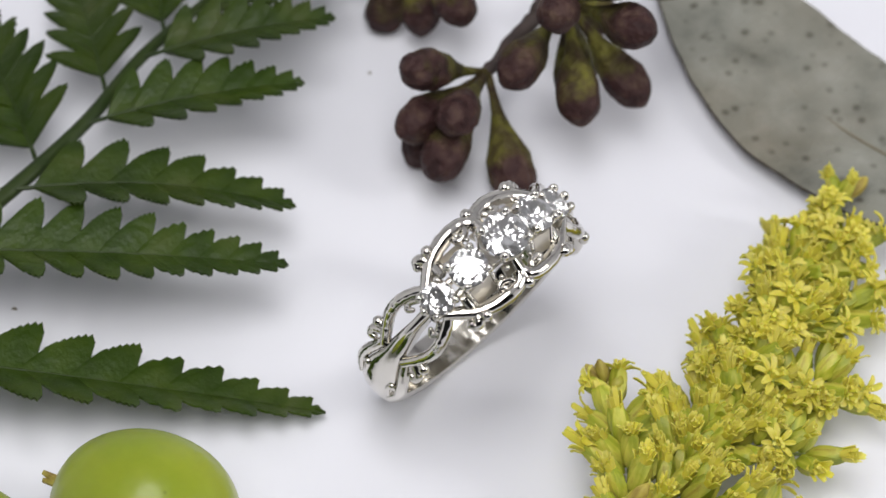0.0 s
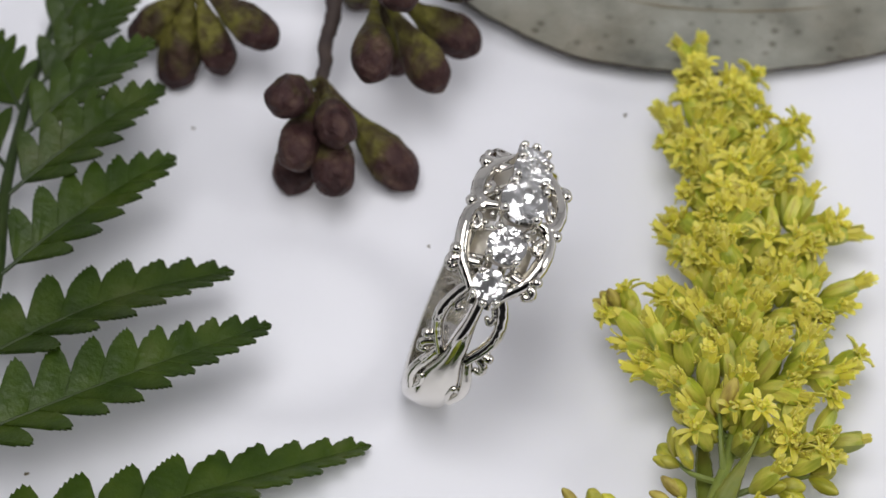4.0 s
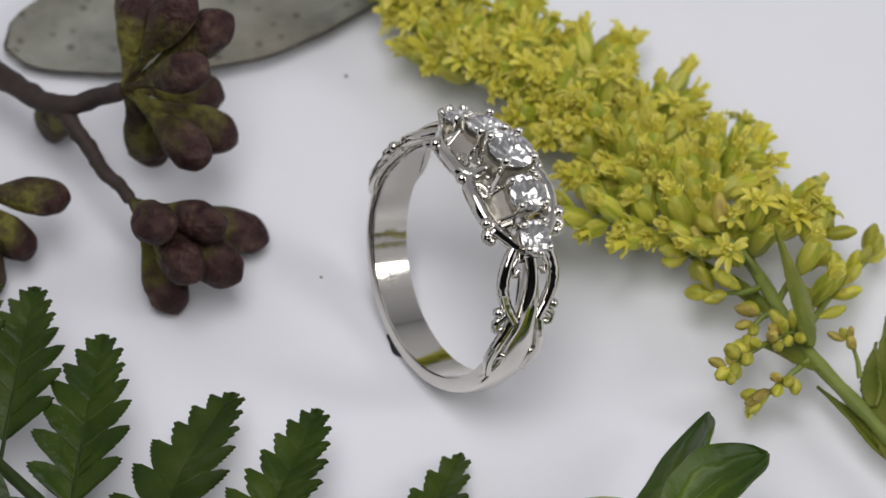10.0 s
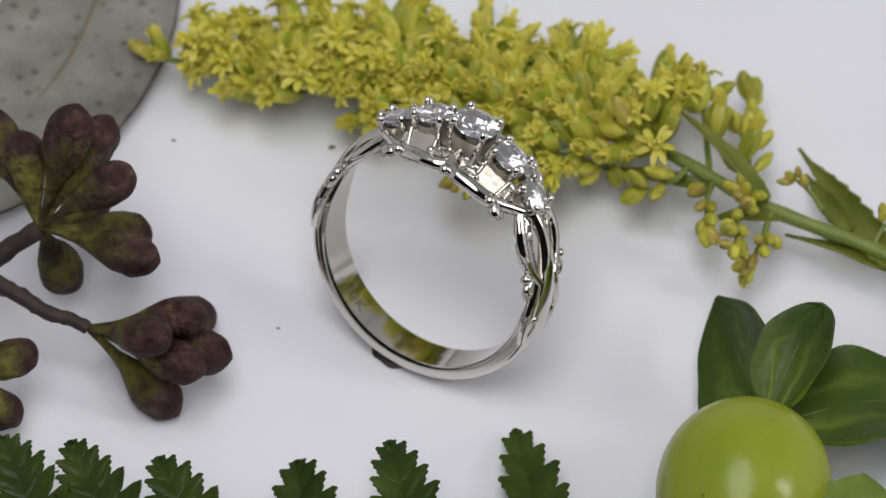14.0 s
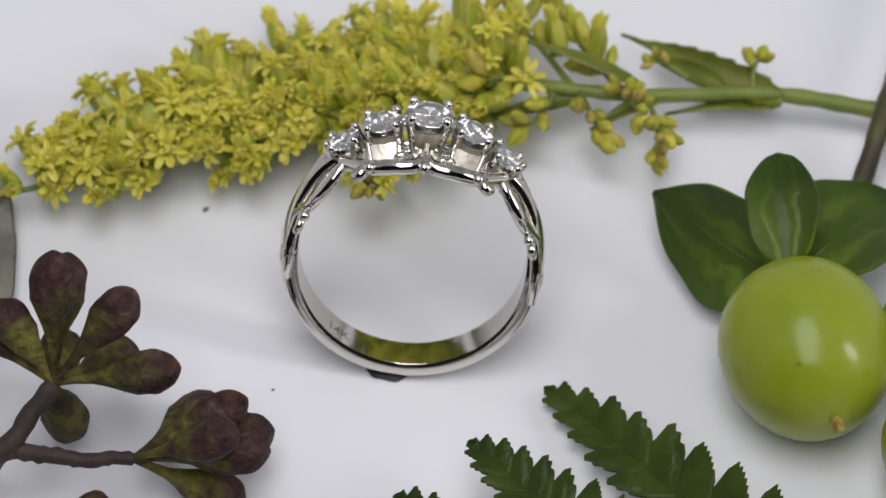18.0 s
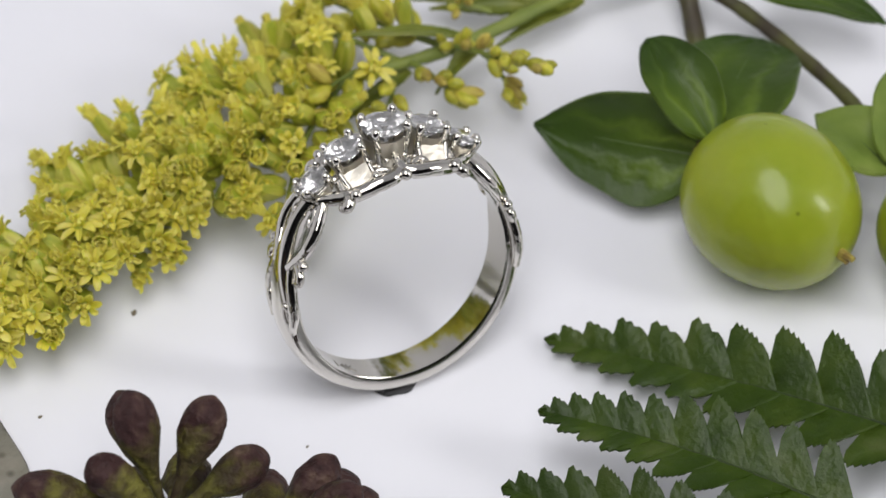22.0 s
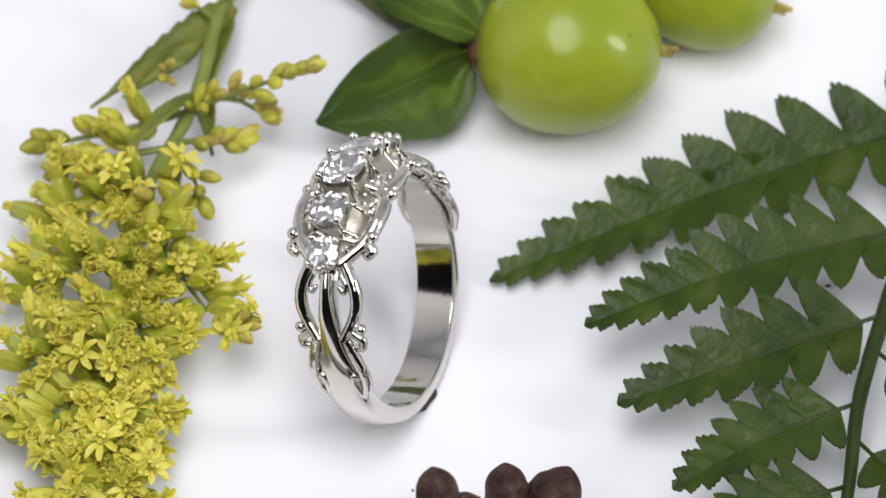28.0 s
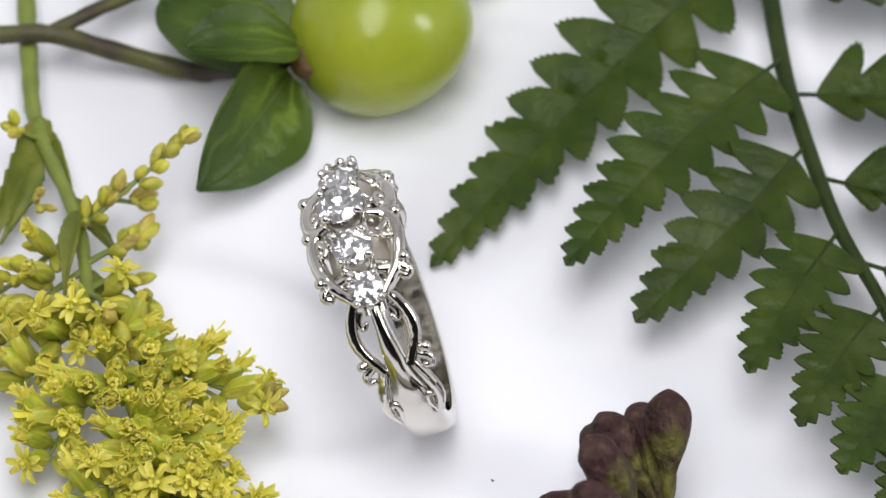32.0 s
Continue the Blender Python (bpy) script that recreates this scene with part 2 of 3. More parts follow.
slab("wall_north", -1500, 1500, 1500, 1600, -800, 1700, "plain dark grey studio wall")
slab("wall_south", -1500, 1500, -1600, -1500, -800, 1700, "plain dark grey studio wall")
slab("wall_east", 1500, 1600, -1500, 1500, -800, 1700, "plain dark grey studio wall")
slab("wall_west", -1600, -1500, -1500, 1500, -800, 1700, "plain dark grey studio wall")
for name, x0, x1, y0, y1 in (("backdrop_north", -760, 760, 740, 752), ("backdrop_east", 748, 760, -380, 740), ("backdrop_west", -760, -748, -380, 740)):
    cloth = Shape()
    cloth.rings([[(x0, y0, z), (x1, y0, z), (x1, y1, z), (x0, y1, z)] for z in (-14, 850)])
    tagged(part(name, cloth, CLOTH, smooth=False), "plain white cloth panel of the light tent", "backdrop", kind="structure")
# unseen roof, added so the gold reflects no dark gap above the panels
roof = Shape()
roof.rings([[(-760, -400, z), (760, -400, z), (760, 752, z), (-760, 752, z)] for z in (868, 876)])
tagged(part("backdrop_roof", roof, CLOTH, smooth=False), "plain white cloth roof added over the light tent, out of view", "backdrop", kind="structure")
slab("ceiling", -1600, 1600, -1600, 1600, 1700, 1800, "plain dark grey studio ceiling")
slab("floor", -1600, 1600, -1600, 1600, -900, -800, "plain dark grey studio floor")

# ---- the ring ----
R_IN, R_OUT = 9.05, 10.55
LEAN = Matrix.Translation((-1.45 * MM, -0.40 * MM, 0)) @ Matrix.Rotation(radians(6), 4, "Z") @ Matrix.Rotation(radians(-18.6), 4, "X") @ Matrix.Translation((0, 0, R_OUT * MM)) @ Matrix.Rotation(radians(4.3), 4, "Y") @ Matrix.Translation((0, 0, -R_OUT * MM))


def ring_at(a, r, w):
    """A place on the ring: a degrees from the top, r from its centre, w across the band."""
    return Vector((r * math.sin(radians(a)), w, R_OUT + r * math.cos(radians(a))))


def ease(x):
    x = max(0.0, min(1.0, x))
    return x * x * (3 - 2 * x)


def build_ring():
    ring = thing("ring", "polished white gold scrollwork ring with five clear stones", "ring")
    band = Shape()
    loop = []
    n = 150
    for i in range(n + 1):
        a = 40 + 280 * i / n
        e = min(a, 360 - a)                       # 40 at the stones, 180 at the foot
        k = ease((e - 65) / 26)
        half = 0.48 + 0.34 * ease((e - 44) / 22) + 0.83 * k
        ro = R_OUT + 0.85 * (1 - ease((e - 38) / 50))
        ri = R_IN + 0.45 * (1 - ease((e - 60) / 36)) * 1.0
        mid = (ro + ri) / 2
        sec = [(ri, -half * 0.95), (ri - 0.02, 0), (ri, half * 0.95), (ri + 0.12, half), (mid + 0.15, half), (ro - 0.32, half * 0.9), (ro - 0.1, half * 0.55), (ro, 0), (ro - 0.1, -half * 0.55), (ro - 0.32, -half * 0.9), (mid + 0.15, -half), (ri + 0.12, -half)]
        loop.append([ring_at(a, r, w) for r, w in sec])
    band.rings(loop)
    part("band", band, GOLD, ring, "smooth polished band that splits towards the stones")
    # five stones in claw settings
    for a, size, r in ((0, 1.95, 13.45), (-16.6, 1.62, 12.85), (16.6, 1.62, 12.85), (-32.3, 1.40, 12.15), (32.3, 1.40, 12.15)):
        c0, out = ring_at(a, r, 0), (ring_at(a, 1, 0) - ring_at(a, 0, 0))
        along, across = Vector((out.z, 0, -out.x)), Vector((0, 1, 0))

        def at(h, q, deg):
            return c0 + out * h + (along * math.cos(radians(deg)) + across * math.sin(radians(deg))) * q

        table = [at(0.23 * size, 0.56 * size, 22.5 + 45 * k) for k in range(8)]
        star = [at(0.15 * size, 0.78 * size, 45 * k) for k in range(8)]
        girdle = [at(0.02 * size, size, 22.5 * k) for k in range(16)]
        girdle2 = [at(-0.03 * size, size, 22.5 * k) for k in range(16)]
        pav = [at(-0.45 * size, 0.5 * size, 22.5 + 45 * k) for k in range(8)]
        cul = [at(-0.88 * size, 0, 0)]
        F = [tuple(range(8))]
        for k in range(8):
            t0, t1, s0, s1 = k, (k + 1) % 8, 8 + k, 8 + (k + 1) % 8
            g0, g1, g2 = 16 + 2 * k, 17 + 2 * k, 16 + (2 * k + 2) % 16
            F += [(t0, s1, t1), (s0, g0, g1), (s0, g1, t0), (t0, g1, s1), (g1, g2, s1)]
            p0, pm = 48 + k, 48 + (k - 1) % 8
            F += [(g0 + 16, p0, g1 + 16), (g1 + 16, p0, g2 + 16), (g0 + 16, pm, p0), (pm, 56, p0)]
        F += [(16 + k, 32 + k, 32 + (k + 1) % 16, 16 + (k + 1) % 16) for k in range(16)]
        gem = Shape().add(table + star + girdle + girdle2 + pav + cul, F)
        part("gemstone", gem, GEM, ring, "clear brilliant-cut round stone", smooth=False)
        seat = Shape()
        foot = (r - 9.9) / size
        prof = [(-foot + 0.2, 0.66), (-0.36, 1.0), (-0.36, 0.9), (-foot + 0.2, 0.58)]
        seat.rings([[at(h * size, q * size, 15 * k) for k in range(24)] for h, q in prof], closed=True)
        head = part("setting", seat, CAST_BOUNCE, ring, "open claw setting")
        low = Shape()
        prof = [(-foot, 0.60), (-foot + 0.34, 0.70), (-foot + 0.34, 0.58), (-foot, 0.48)]
        low.rings([[at(h * size, q * size, 15 * k) for k in range(24)] for h, q in prof], closed=True)
        part("collet", low, CAST_BOUNCE, head)
        for d in (45, 135, 225, 315) + ((0,) if a > 30 else (180,) if a < -30 else ()):
            claw = Shape()
            claw.tube(curve([at(-foot * size, 0.60 * size, d), at(-0.55 * size, 0.93 * size, d), at(-0.05 * size, 1.03 * size, d), at(0.13 * size, 0.97 * size, d), at(0.18 * size, 0.84 * size, d)], 12), [0.36, 0.34, 0.33, 0.32, 0.32, 0.33, 0.35, 0.38, 0.40, 0.40, 0.34, 0.17], 9)
            part("claw", claw, GOLD, head)
    # scrolled wires and beads, mirrored across and along
    shoulder = [
        ([(34, 1.3, 10.95), (40, 1.95, 10.6), (47, 2.35, 10.3), (54, 2.35, 10.1), (61, 1.9, 10.0), (69, 1.05, 10.15)], 0.35),   # open loop below the last stone
        ([(40, 1.2, 10.75), (44, 1.6, 10.5), (47, 1.4, 10.4), (45.2, 1.05, 10.5)], 0.18),                                  # curl inside it
        ([(64.5, 1.5, 10.0), (66.5, 2.1, 9.95), (69, 2.6, 9.9), (72.5, 2.55, 9.85), (72.8, 2.2, 9.85)], 0.25),              # hook on the loop
        ([(62, 1.8, 10.0), (62.8, 2.2, 10.0), (63.4, 2.5, 10.0)], 0.25),
        ([(66, 1.1, 10.1), (74, 1.55, 10.0), (83, 2.0, 9.9), (92, 2.1, 9.85), (101, 1.6, 10.0)], 0.32),                     # scroll on the shoulder
        ([(100, 1.45, 10.1), (92, 1.2, 10.25), (87, 1.35, 10.25), (88.5, 1.65, 10.1)], 0.18),
    ]
    arches = [
        ([(35.5, 1.1, 11.0), (30.5, 1.9, 10.75), (26, 2.6, 10.6), (20, 3.1, 10.55), (13, 3.35, 10.6), (6.5, 3.35, 10.55), (2.2, 3.05, 10.65), (0.6, 2.5, 10.85)], 0.44),  # arch beside two stones
        ([(5.0, 3.15, 10.75), (6.0, 2.6, 10.95), (9.5, 2.3, 11.0), (11.8, 2.55, 10.9), (10, 2.8, 10.85)], 0.20),            # curl at its end
        ([(25.6, 2.4, 10.7), (26.2, 2.9, 10.65), (27.2, 3.3, 10.6), (29.0, 3.45, 10.5), (30.4, 3.25, 10.45)], 0.34),  # hook on the arch
        ([(25, 2.6, 10.65), (24, 3.0, 10.8), (23.4, 3.3, 10.9)], 0.28),
        ([(25.5, 2.6, 10.6), (25.6, 1.9, 10.8), (25, 1.2, 11.1)], 0.30),                                                   # web that ties the arch to the settings
    ]
    for mirror in (1, -1):
        for sgn in (1, -1):
            for line, rad in shoulder + arches:
                w = Shape()
                c = curve([ring_at(mirror * a, r, sgn * q) for a, q, r in line], 26)
                w.tube(c, [rad * (1.26 + 0.24 * math.sin(math.pi * i / 25) + 0.05 * math.sin(2.1 * i)) for i in range(26)], 10)
                part("scroll", w, GOLD, ring)
            for a, q, r, rad in ((63.6, 2.62, 10.0, 0.46), (72.6, 2.15, 9.85, 0.28), (23.2, 3.45, 10.95, 0.5), (30.5, 3.15, 10.43, 0.44), (45.2, 1.05, 10.5, 0.22), (10, 2.8, 10.88, 0.27), (88.5, 1.68, 10.1, 0.22)):
                b = Shape()
                c = ring_at(mirror * a, r, sgn * q)
                b.lathe(c - Vector((0, rad, 0)), c + Vector((0, rad, 0)), [((1 - math.cos(math.pi * i / 8)) / 2, max(0.01, rad * math.sin(math.pi * i / 8))) for i in range(9)], 12)
                part("bead", b, GOLD, ring)
            # bright sloping wall under the second stone
            wall = Shape()
            wall.sheet([[ring_at(mirror * a, 10.3 + 0.43 * k, sgn * (2.3 - 0.34 * k)) for k in range(4)] for a in range(11, 24, 2)], 0.28)
            panel = part("gallery_wall", wall, CAST_BOUNCE, ring, "sloping satin wall under a stone")
            for a in (11, 23):
                post = Shape()
                post.tube([ring_at(mirror * a, 10.2 + 0.4 * k, sgn * (2.46 - 0.32 * k)) for k in range(5)], 0.22, 8)
                part("post", post, GOLD, panel)
    for sgn in (1, -1):
        wall = Shape()
        wall.sheet([[ring_at(a, 10.15 + 0.3 * k, sgn * (2.2 - 0.36 * k)) for k in range(4)] for a in range(-5, 6, 2)], 0.28)
        part("gallery_wall", wall, CAST_BOUNCE, ring)
        w = Shape()
        w.tube(curve([ring_at(0, 10.7, sgn * 3.5), ring_at(0, 10.8, sgn * 2.9), ring_at(0, 11.15, sgn * 2.2), ring_at(0, 11.5, sgn * 1.5)], 12), [0.34, 0.36, 0.4, 0.44, 0.46, 0.46, 0.44, 0.4, 0.38, 0.36, 0.34, 0.32], 10)
        part("scroll", w, GOLD, ring)
        b = Shape()
        c = ring_at(0, 10.68, sgn * 3.6)
        b.lathe(c - Vector((0, 0.52, 0)), c + Vector((0, 0.52, 0)), [((1 - math.cos(math.pi * i / 8)) / 2, max(0.01, 0.52 * math.sin(math.pi * i / 8))) for i in range(9)], 12)
        part("bead", b, GOLD, ring)
        for a, q, r, rad in ((-4, 1.75, 11.25, 0.26), (4, 1.75, 11.25, 0.26), (-8, 2.0, 11.1, 0.21), (8, 2.0, 11.1, 0.21), (-10.5, 1.5, 11.6, 0.2), (10.5, 1.5, 11.6, 0.2)):
            b = Shape()
            c = ring_at(a, r, sgn * q)
            b.lathe(c - Vector((0, rad, 0)), c + Vector((0, rad, 0)), [((1 - math.cos(math.pi * i / 8)) / 2, max(0.01, rad * math.sin(math.pi * i / 8))) for i in range(9)], 12)
            part("bead", b, GOLD, ring)
        w = Shape()
        w.tube([ring_at(a, 10.25, sgn * 0.6) for a in range(-42, 43, 3)], 0.36, 8)
        part("rail", w, GOLD, ring, "thin rail under the stones")
    # hallmark inside the band
    text = bpy.data.curves.new("hallmark", "FONT")
    text.body, text.size, text.extrude = "14K", 1.35, 0.02
    holder = new("hallmark", text)
    me = bpy.data.meshes.new_from_object(holder)
    bpy.data.objects.remove(holder)
    s = Shape()
    s.add([ring_at(222 - v.co.x / R_IN * 57.3, R_IN - 0.02 - v.co.z, -0.75 + v.co.y) for v in me.vertices], [tuple(p.vertices) for p in me.polygons])
    part("hallmark", s, STAMP, ring, "stamped letters inside the band", smooth=False)
    return ring


ring = build_ring()
ring.matrix_world = LEAN
putty = Shape()
putty.rings([[(q * 1.85 * math.cos(t) * (1 + 0.1 * math.sin(3 * t)), q * 0.95 * math.sin(t) * (1 + 0.12 * math.cos(5 * t)), h) for t in (2 * math.pi * j / 28 for j in range(28))] for h, q in ((0, 0.95), (0.12, 1.0), (0.28, 0.86), (0.4, 0.45))])
blob = tagged(part("putty_blob", putty, PUTTY), "small dark lump of putty holding the ring upright", "putty")
blob.matrix_world = pose(-2.9 * MM, -1.0 * MM, 0, 0, 0, 4)

CRUMB = plain("crumb", [(0.3, (0.10, 0.08, 0.05)), (0.7, (0.22, 0.19, 0.12))], 900, 0.7, 0.5)
crumbs = []
CRUMBS = ((-20.2, 13.3, 0.22, 40), (-30.8, 5.8, 0.14, 10), (-16.4, -26.7, 0.12, 70), (21.8, -25.7, 0.16, 120), (-11.8, -4.3, 0.11, 25))
for x, y, size, turn in CRUMBS:
    c = Shape()
    c.rings([[(size * q * math.cos(t) * (1.5 + 0.3 * math.sin(2 * t)), size * q * math.sin(t) * (1 + 0.25 * math.cos(3 * t)), h * size) for t in (2 * math.pi * j / 9 for j in range(9))] for h, q in ((0, 0.8), (0.3, 1.0), (0.7, 0.7), (0.9, 0.25))])
    crumb = tagged(part("plant_crumb", c, CRUMB), "tiny dry brown plant crumb lying on the turntable", "crumb", group="crumbs on the turntable")
    crumb.matrix_world = pose(x * MM, y * MM, 0, 0, 0, turn)
    crumbs.append(crumb)

# ---- the fern ----


def pinna(base, tip, width, lobes, lift):
    """One leaflet: two lobed halves either side of a midrib; deep lobes at the base, small teeth at the tip."""
    base, tip = Vector(base), Vector(tip)
    d = tip - base
    length = d.length
    flat = Vector((d.x, d.y, 0)).normalized()
    side = Vector((-flat.y, flat.x, 0))
    bow = rnd.uniform(-0.03, 0.03) * length
    roll = rnd.uniform(-0.30, -0.14)

    def spine(u):
        u = max(0.0, min(1.0, u))
        p = base + d * u + side * bow * math.sin(math.pi * u)
        p.z += lift * math.sin(math.pi * u)
        return p

    blade = Shape()
    for sgn in (1, -1):
        rows = []
        # lobe ends crowd together towards the tip
        stalk = min(0.16, 2.4 / length)
        ends = [stalk + (1 - stalk) * (1 - (1 - k / lobes) ** 1.45) for k in range(lobes + 1)]
        if sgn < 0:
            ends = [e + 0.03 * (1 - e) for e in ends]
        for k in range(lobes):
            u0, u1 = ends[k], ends[k + 1]
            um = (u0 + u1) / 2
            w = 0.94 * width * (1 - um) ** 0.55 * rnd.uniform(0.93, 1.05) * (1 - (0.12 if sgn > 0 else 0.28) * max(0.0, 1 - u0 / 0.42))
            deep = min(0.66, (0.16 if lobes > 9 else 0.24) + 0.58 * u0)
            near = max(0.0, 1 - u0 / 0.36)
            deep *= 1 - 0.5 * near
            share = 0.9 + 0.1 * min(1.0, 2.2 * u0)
            root = (0.72 if lobes > 9 else 0.8) + (0.26 if lobes > 9 else 0.18) * min(1.0, 2.2 * u0) - 0.10 * near
            peak = 0.58 + 0.24 * min(1.0, u0 / 0.4)
            m = 18 if u0 < 0.6 else 9
            for i in range(m):
                q = i / (m - 1)
                if q < peak:
                    g = (math.sin(1.32 * q / peak) / math.sin(1.32)) ** 0.66
                else:
                    g = (math.sin(1.32 * (1 - q) / (1 - peak)) / math.sin(1.32)) ** 0.45
                grow = deep + (1 - deep) * g
                if i % 2 and 0.2 < q < 0.97:
                    grow -= 0.085
                edge = u0 + (u1 - u0) * (0.52 + (q - 0.5) * share * (root + (1.05 - root) * g) + 0.14 * g)
                if edge < 0.99:
                    rows.append((edge, w * grow, u0 + (u1 - u0) * (0.5 + (q - 0.5) * root), g))
        rows.append((1.0, 0.02, 1.0, 0))
        grid = []
        u_fade = 0.8
        for ue, we, us, g in rows:
            us = max(stalk * 0.8, us - 0.72 * we / length) if us < 1 else 1.0
            p0 = spine(us)
            pe = spine(min(ue, 1.0)) + side * sgn * we
            pe.z += 0.32 * we + sgn * roll * we
            r = []
            for j in range(5):
                q = j / 4
                p = p0.lerp(pe, q)
                p.z += 0.05 * we * math.sin(math.pi * q) - 0.3 * (1 - g) * math.sin(math.pi * q) * (1 - u_fade * us)
                r.append(p)
            grid.append(r)
        blade.sheet(grid, 0.2)
    rib = Shape()
    rib.tube([spine(i / 10 * 0.97) + Vector((0, 0, 0.06)) for i in range(11)], [0.2 * (1 - i / 11.5) for i in range(11)], 6)
    return blade, rib


fern = thing("fern_frond", "dark green fern frond with toothed leaflets lying on the table", "fern")
RACHIS = [(52, -32, 4), (41, -31, 5), (26, -31.2, 5), (17, -32.3, 5), (8, -34, 5), (0, -36.6, 5), (-7, -38.4, 4), (-15, -40, 3), (-25, -41.5, 2)]
rachis = Shape()
rachis.tube(curve(RACHIS, 40), [0.9 - 0.6 * i / 39 for i in range(40)], 10)
part("rachis", rachis, FERN_RIB, fern, "smooth green central stalk of the frond")
PINNAE = [((41, -31.8, 5), (9.7, -1.1, 0.9), 7.5, 12), ((26, -31.2, 5.5), (5.0, -11.5, 6.0), 6.8, 11), ((17, -32.3, 5.2), (-0.1, -16.7, 4.6), 6.3, 8), ((8, -34, 5), (-7.7, -24.8, 7.0), 5.8, 8), ((0, -36.6, 5), (-13.8, -28.2, 7.6), 5.4, 8), ((-6.5, -38.2, 4), (-18.4, -31.0, 7.2), 5.0, 7), ((-12.5, -39.4, 3), (-23, -34.2, 6.5), 4.6, 7), ((-18, -40.4, 2.6), (-28, -37.4, 5), 3.8, 6)]
OUTER_PINNAE = [((35, -31, 5), (30, -58, 3), 7.4, 10), ((22.5, -31.6, 5), (18, -55, 3), 6.8, 9), ((13.5, -33, 5), (7, -52, 3), 6.2, 9), ((4.5, -35.3, 5), (-3, -50, 3), 5.6, 8), ((-3.5, -37.6, 4), (-11, -49, 3), 5.0, 8), ((-10, -39, 3), (-17, -47, 3), 4.4, 7)]
for b, t, w, k in PINNAE + OUTER_PINNAE:
    blade, rib = pinna(b, t, w, k, 1.0)
    leaf = part("leaflet", blade, FERN, fern)
    part("midrib", rib, FERN_RIB, leaf)

# ---- the grey leaf ----
gum = Shape()
axis = curve([(-43.2, -19.5, 0.9), (-42.3, -9, 1.0), (-41.5, 0, 1.1), (-43.3, 9, 1.1), (-47.3, 18, 1.0), (-52.5, 28, 0.9), (-59, 39, 0.8)], 61)
rows = []
for i, p in enumerate(axis):
    u = i / 60
    w = 7.6 * math.sin(math.pi * u ** 0.74) ** 0.68 + 0.05 + 0.09 * math.sin(61 * u) * math.sin(23 * u)
    d = (axis[min(i + 1, 60)] - axis[max(i - 1, 0)]).normalized()
    sd = Vector((-d.y, d.x, 0))
    rows.append([p + sd * w * q + Vector((0, 0, 0.55 * abs(q) ** 1.5 + 0.15 * math.sin(9 * u + 2 * q) + 0.05 * math.sin(40 * u + 9 * q))) for q in (j / 8 - 1 for j in range(17))])
gum.sheet(rows, 0.35)
big = thing("eucalyptus_leaf", "large dull grey-green eucalyptus leaf with speckled surface lying flat", "leaf")
part("blade", gum, GREY_LEAF, big)
vein = Shape()
vein.tube([p + Vector((0, 0, 0.06)) for p in axis], [0.19 - 0.08 * i / 60 for i in range(61)], 6)
part("midrib", vein, LEAF_RIB, big, "faint brownish midrib")
for side in (0, -1):
    rim = Shape()
    rim.tube([r[side] for r in rows], 0.10, 6)
    part("margin", rim, TWIG, big, "thin brown leaf margin")

# ---- seed pods on their twig ----
POD_SHAPE = [(0, 0.2), (0.10, 0.21), (0.22, 0.30), (0.34, 0.50), (0.46, 0.74), (0.58, 0.92), (0.68, 1.0), (0.76, 1.0), (0.82, 0.965)]
SLIM_SHAPE = [(0, 0.17), (0.16, 0.18), (0.30, 0.26), (0.42, 0.45), (0.54, 0.74), (0.64, 0.94), (0.72, 1.0), (0.78, 0.99), (0.82, 0.965)]
CAP_SHAPE = [(0.80, 0.955), (0.82, 0.965), (0.86, 0.91), (0.90, 0.80), (0.94, 0.62), (0.97, 0.40), (0.99, 0.2), (1.0, 0.06)]


def pod_mesh(base, tip, profile, turn):
    me = Shape().lathe(base, tip, profile, 24, 0.05, 4, turn, 0.13).mesh("pod")
    me.attributes.new("along", "FLOAT", "POINT").data.foreach_set("value", [h for h, q in profile for k in range(24)])
    return me


pods = thing("eucalyptus_pods", "dark forked twig with clusters of maroon and olive seed pods", "seed pods")
HUB1, HUB2, HUB3, NODE = (-20.9, -17.2, 5.5), (-27.5, -15.1, 11.2), (-24.8, -30.0, 8.0), (-30.1, -19.3, 7.2)
# where each pod is thickest
CLUSTERS = [
    (HUB1, [(-14.3, -17.7, 10.1), (-12.4, -16.0, 6.6), (-14.4, -13.5, 8.2), (-12.5, -12.9, 4.8), (-16.9, -9.1, 2.1), (-14.1, -16.8, 1.8)]),
    (HUB2, [(-27.9, -7.5, 14.6), (-28.3, -10.2, 18.0), (-23.1, -11.4, 16.5), (-20.1, -12.5, 10.9), (-23.6, -9.0, 7.4), (-27.0, -13.1, 4.0), (-28.3, -8.2, 6.6), (-31.1, -12.5, 14.6), (-36.2, -10.5, 12.4)]),
    (HUB3, [(-23.1, -23.9, 6.5), (-22.1, -26.9, 3.7), (-20.9, -29.9, 2.0), (-22.3, -32.8, 3.7)]),
    (NODE, [(-34.0, -18.7, 1.9)]),
]
for hub, tips in CLUSTERS:
    for tip in tips:
        a, b = Vector(hub), Vector(tip)
        d = (b - a)
        b = b + d.normalized() * 2.0
        neck = POD_SHAPE if d.length < 7.5 else SLIM_SHAPE
        r = rnd.uniform(1.68, 1.86) * min(1.04, (d.length / 8.0) ** 0.3)
        turn = rnd.uniform(0, 3)
        body, cap = (pod_mesh(a, b + d.normalized() * 0.3, [(h, r * q) for h, q in prof], turn) for prof in (neck, CAP_SHAPE))
        part("cap", cap, POD, part("pod", body, POD, pods), "maroon rounded cap of the pod")
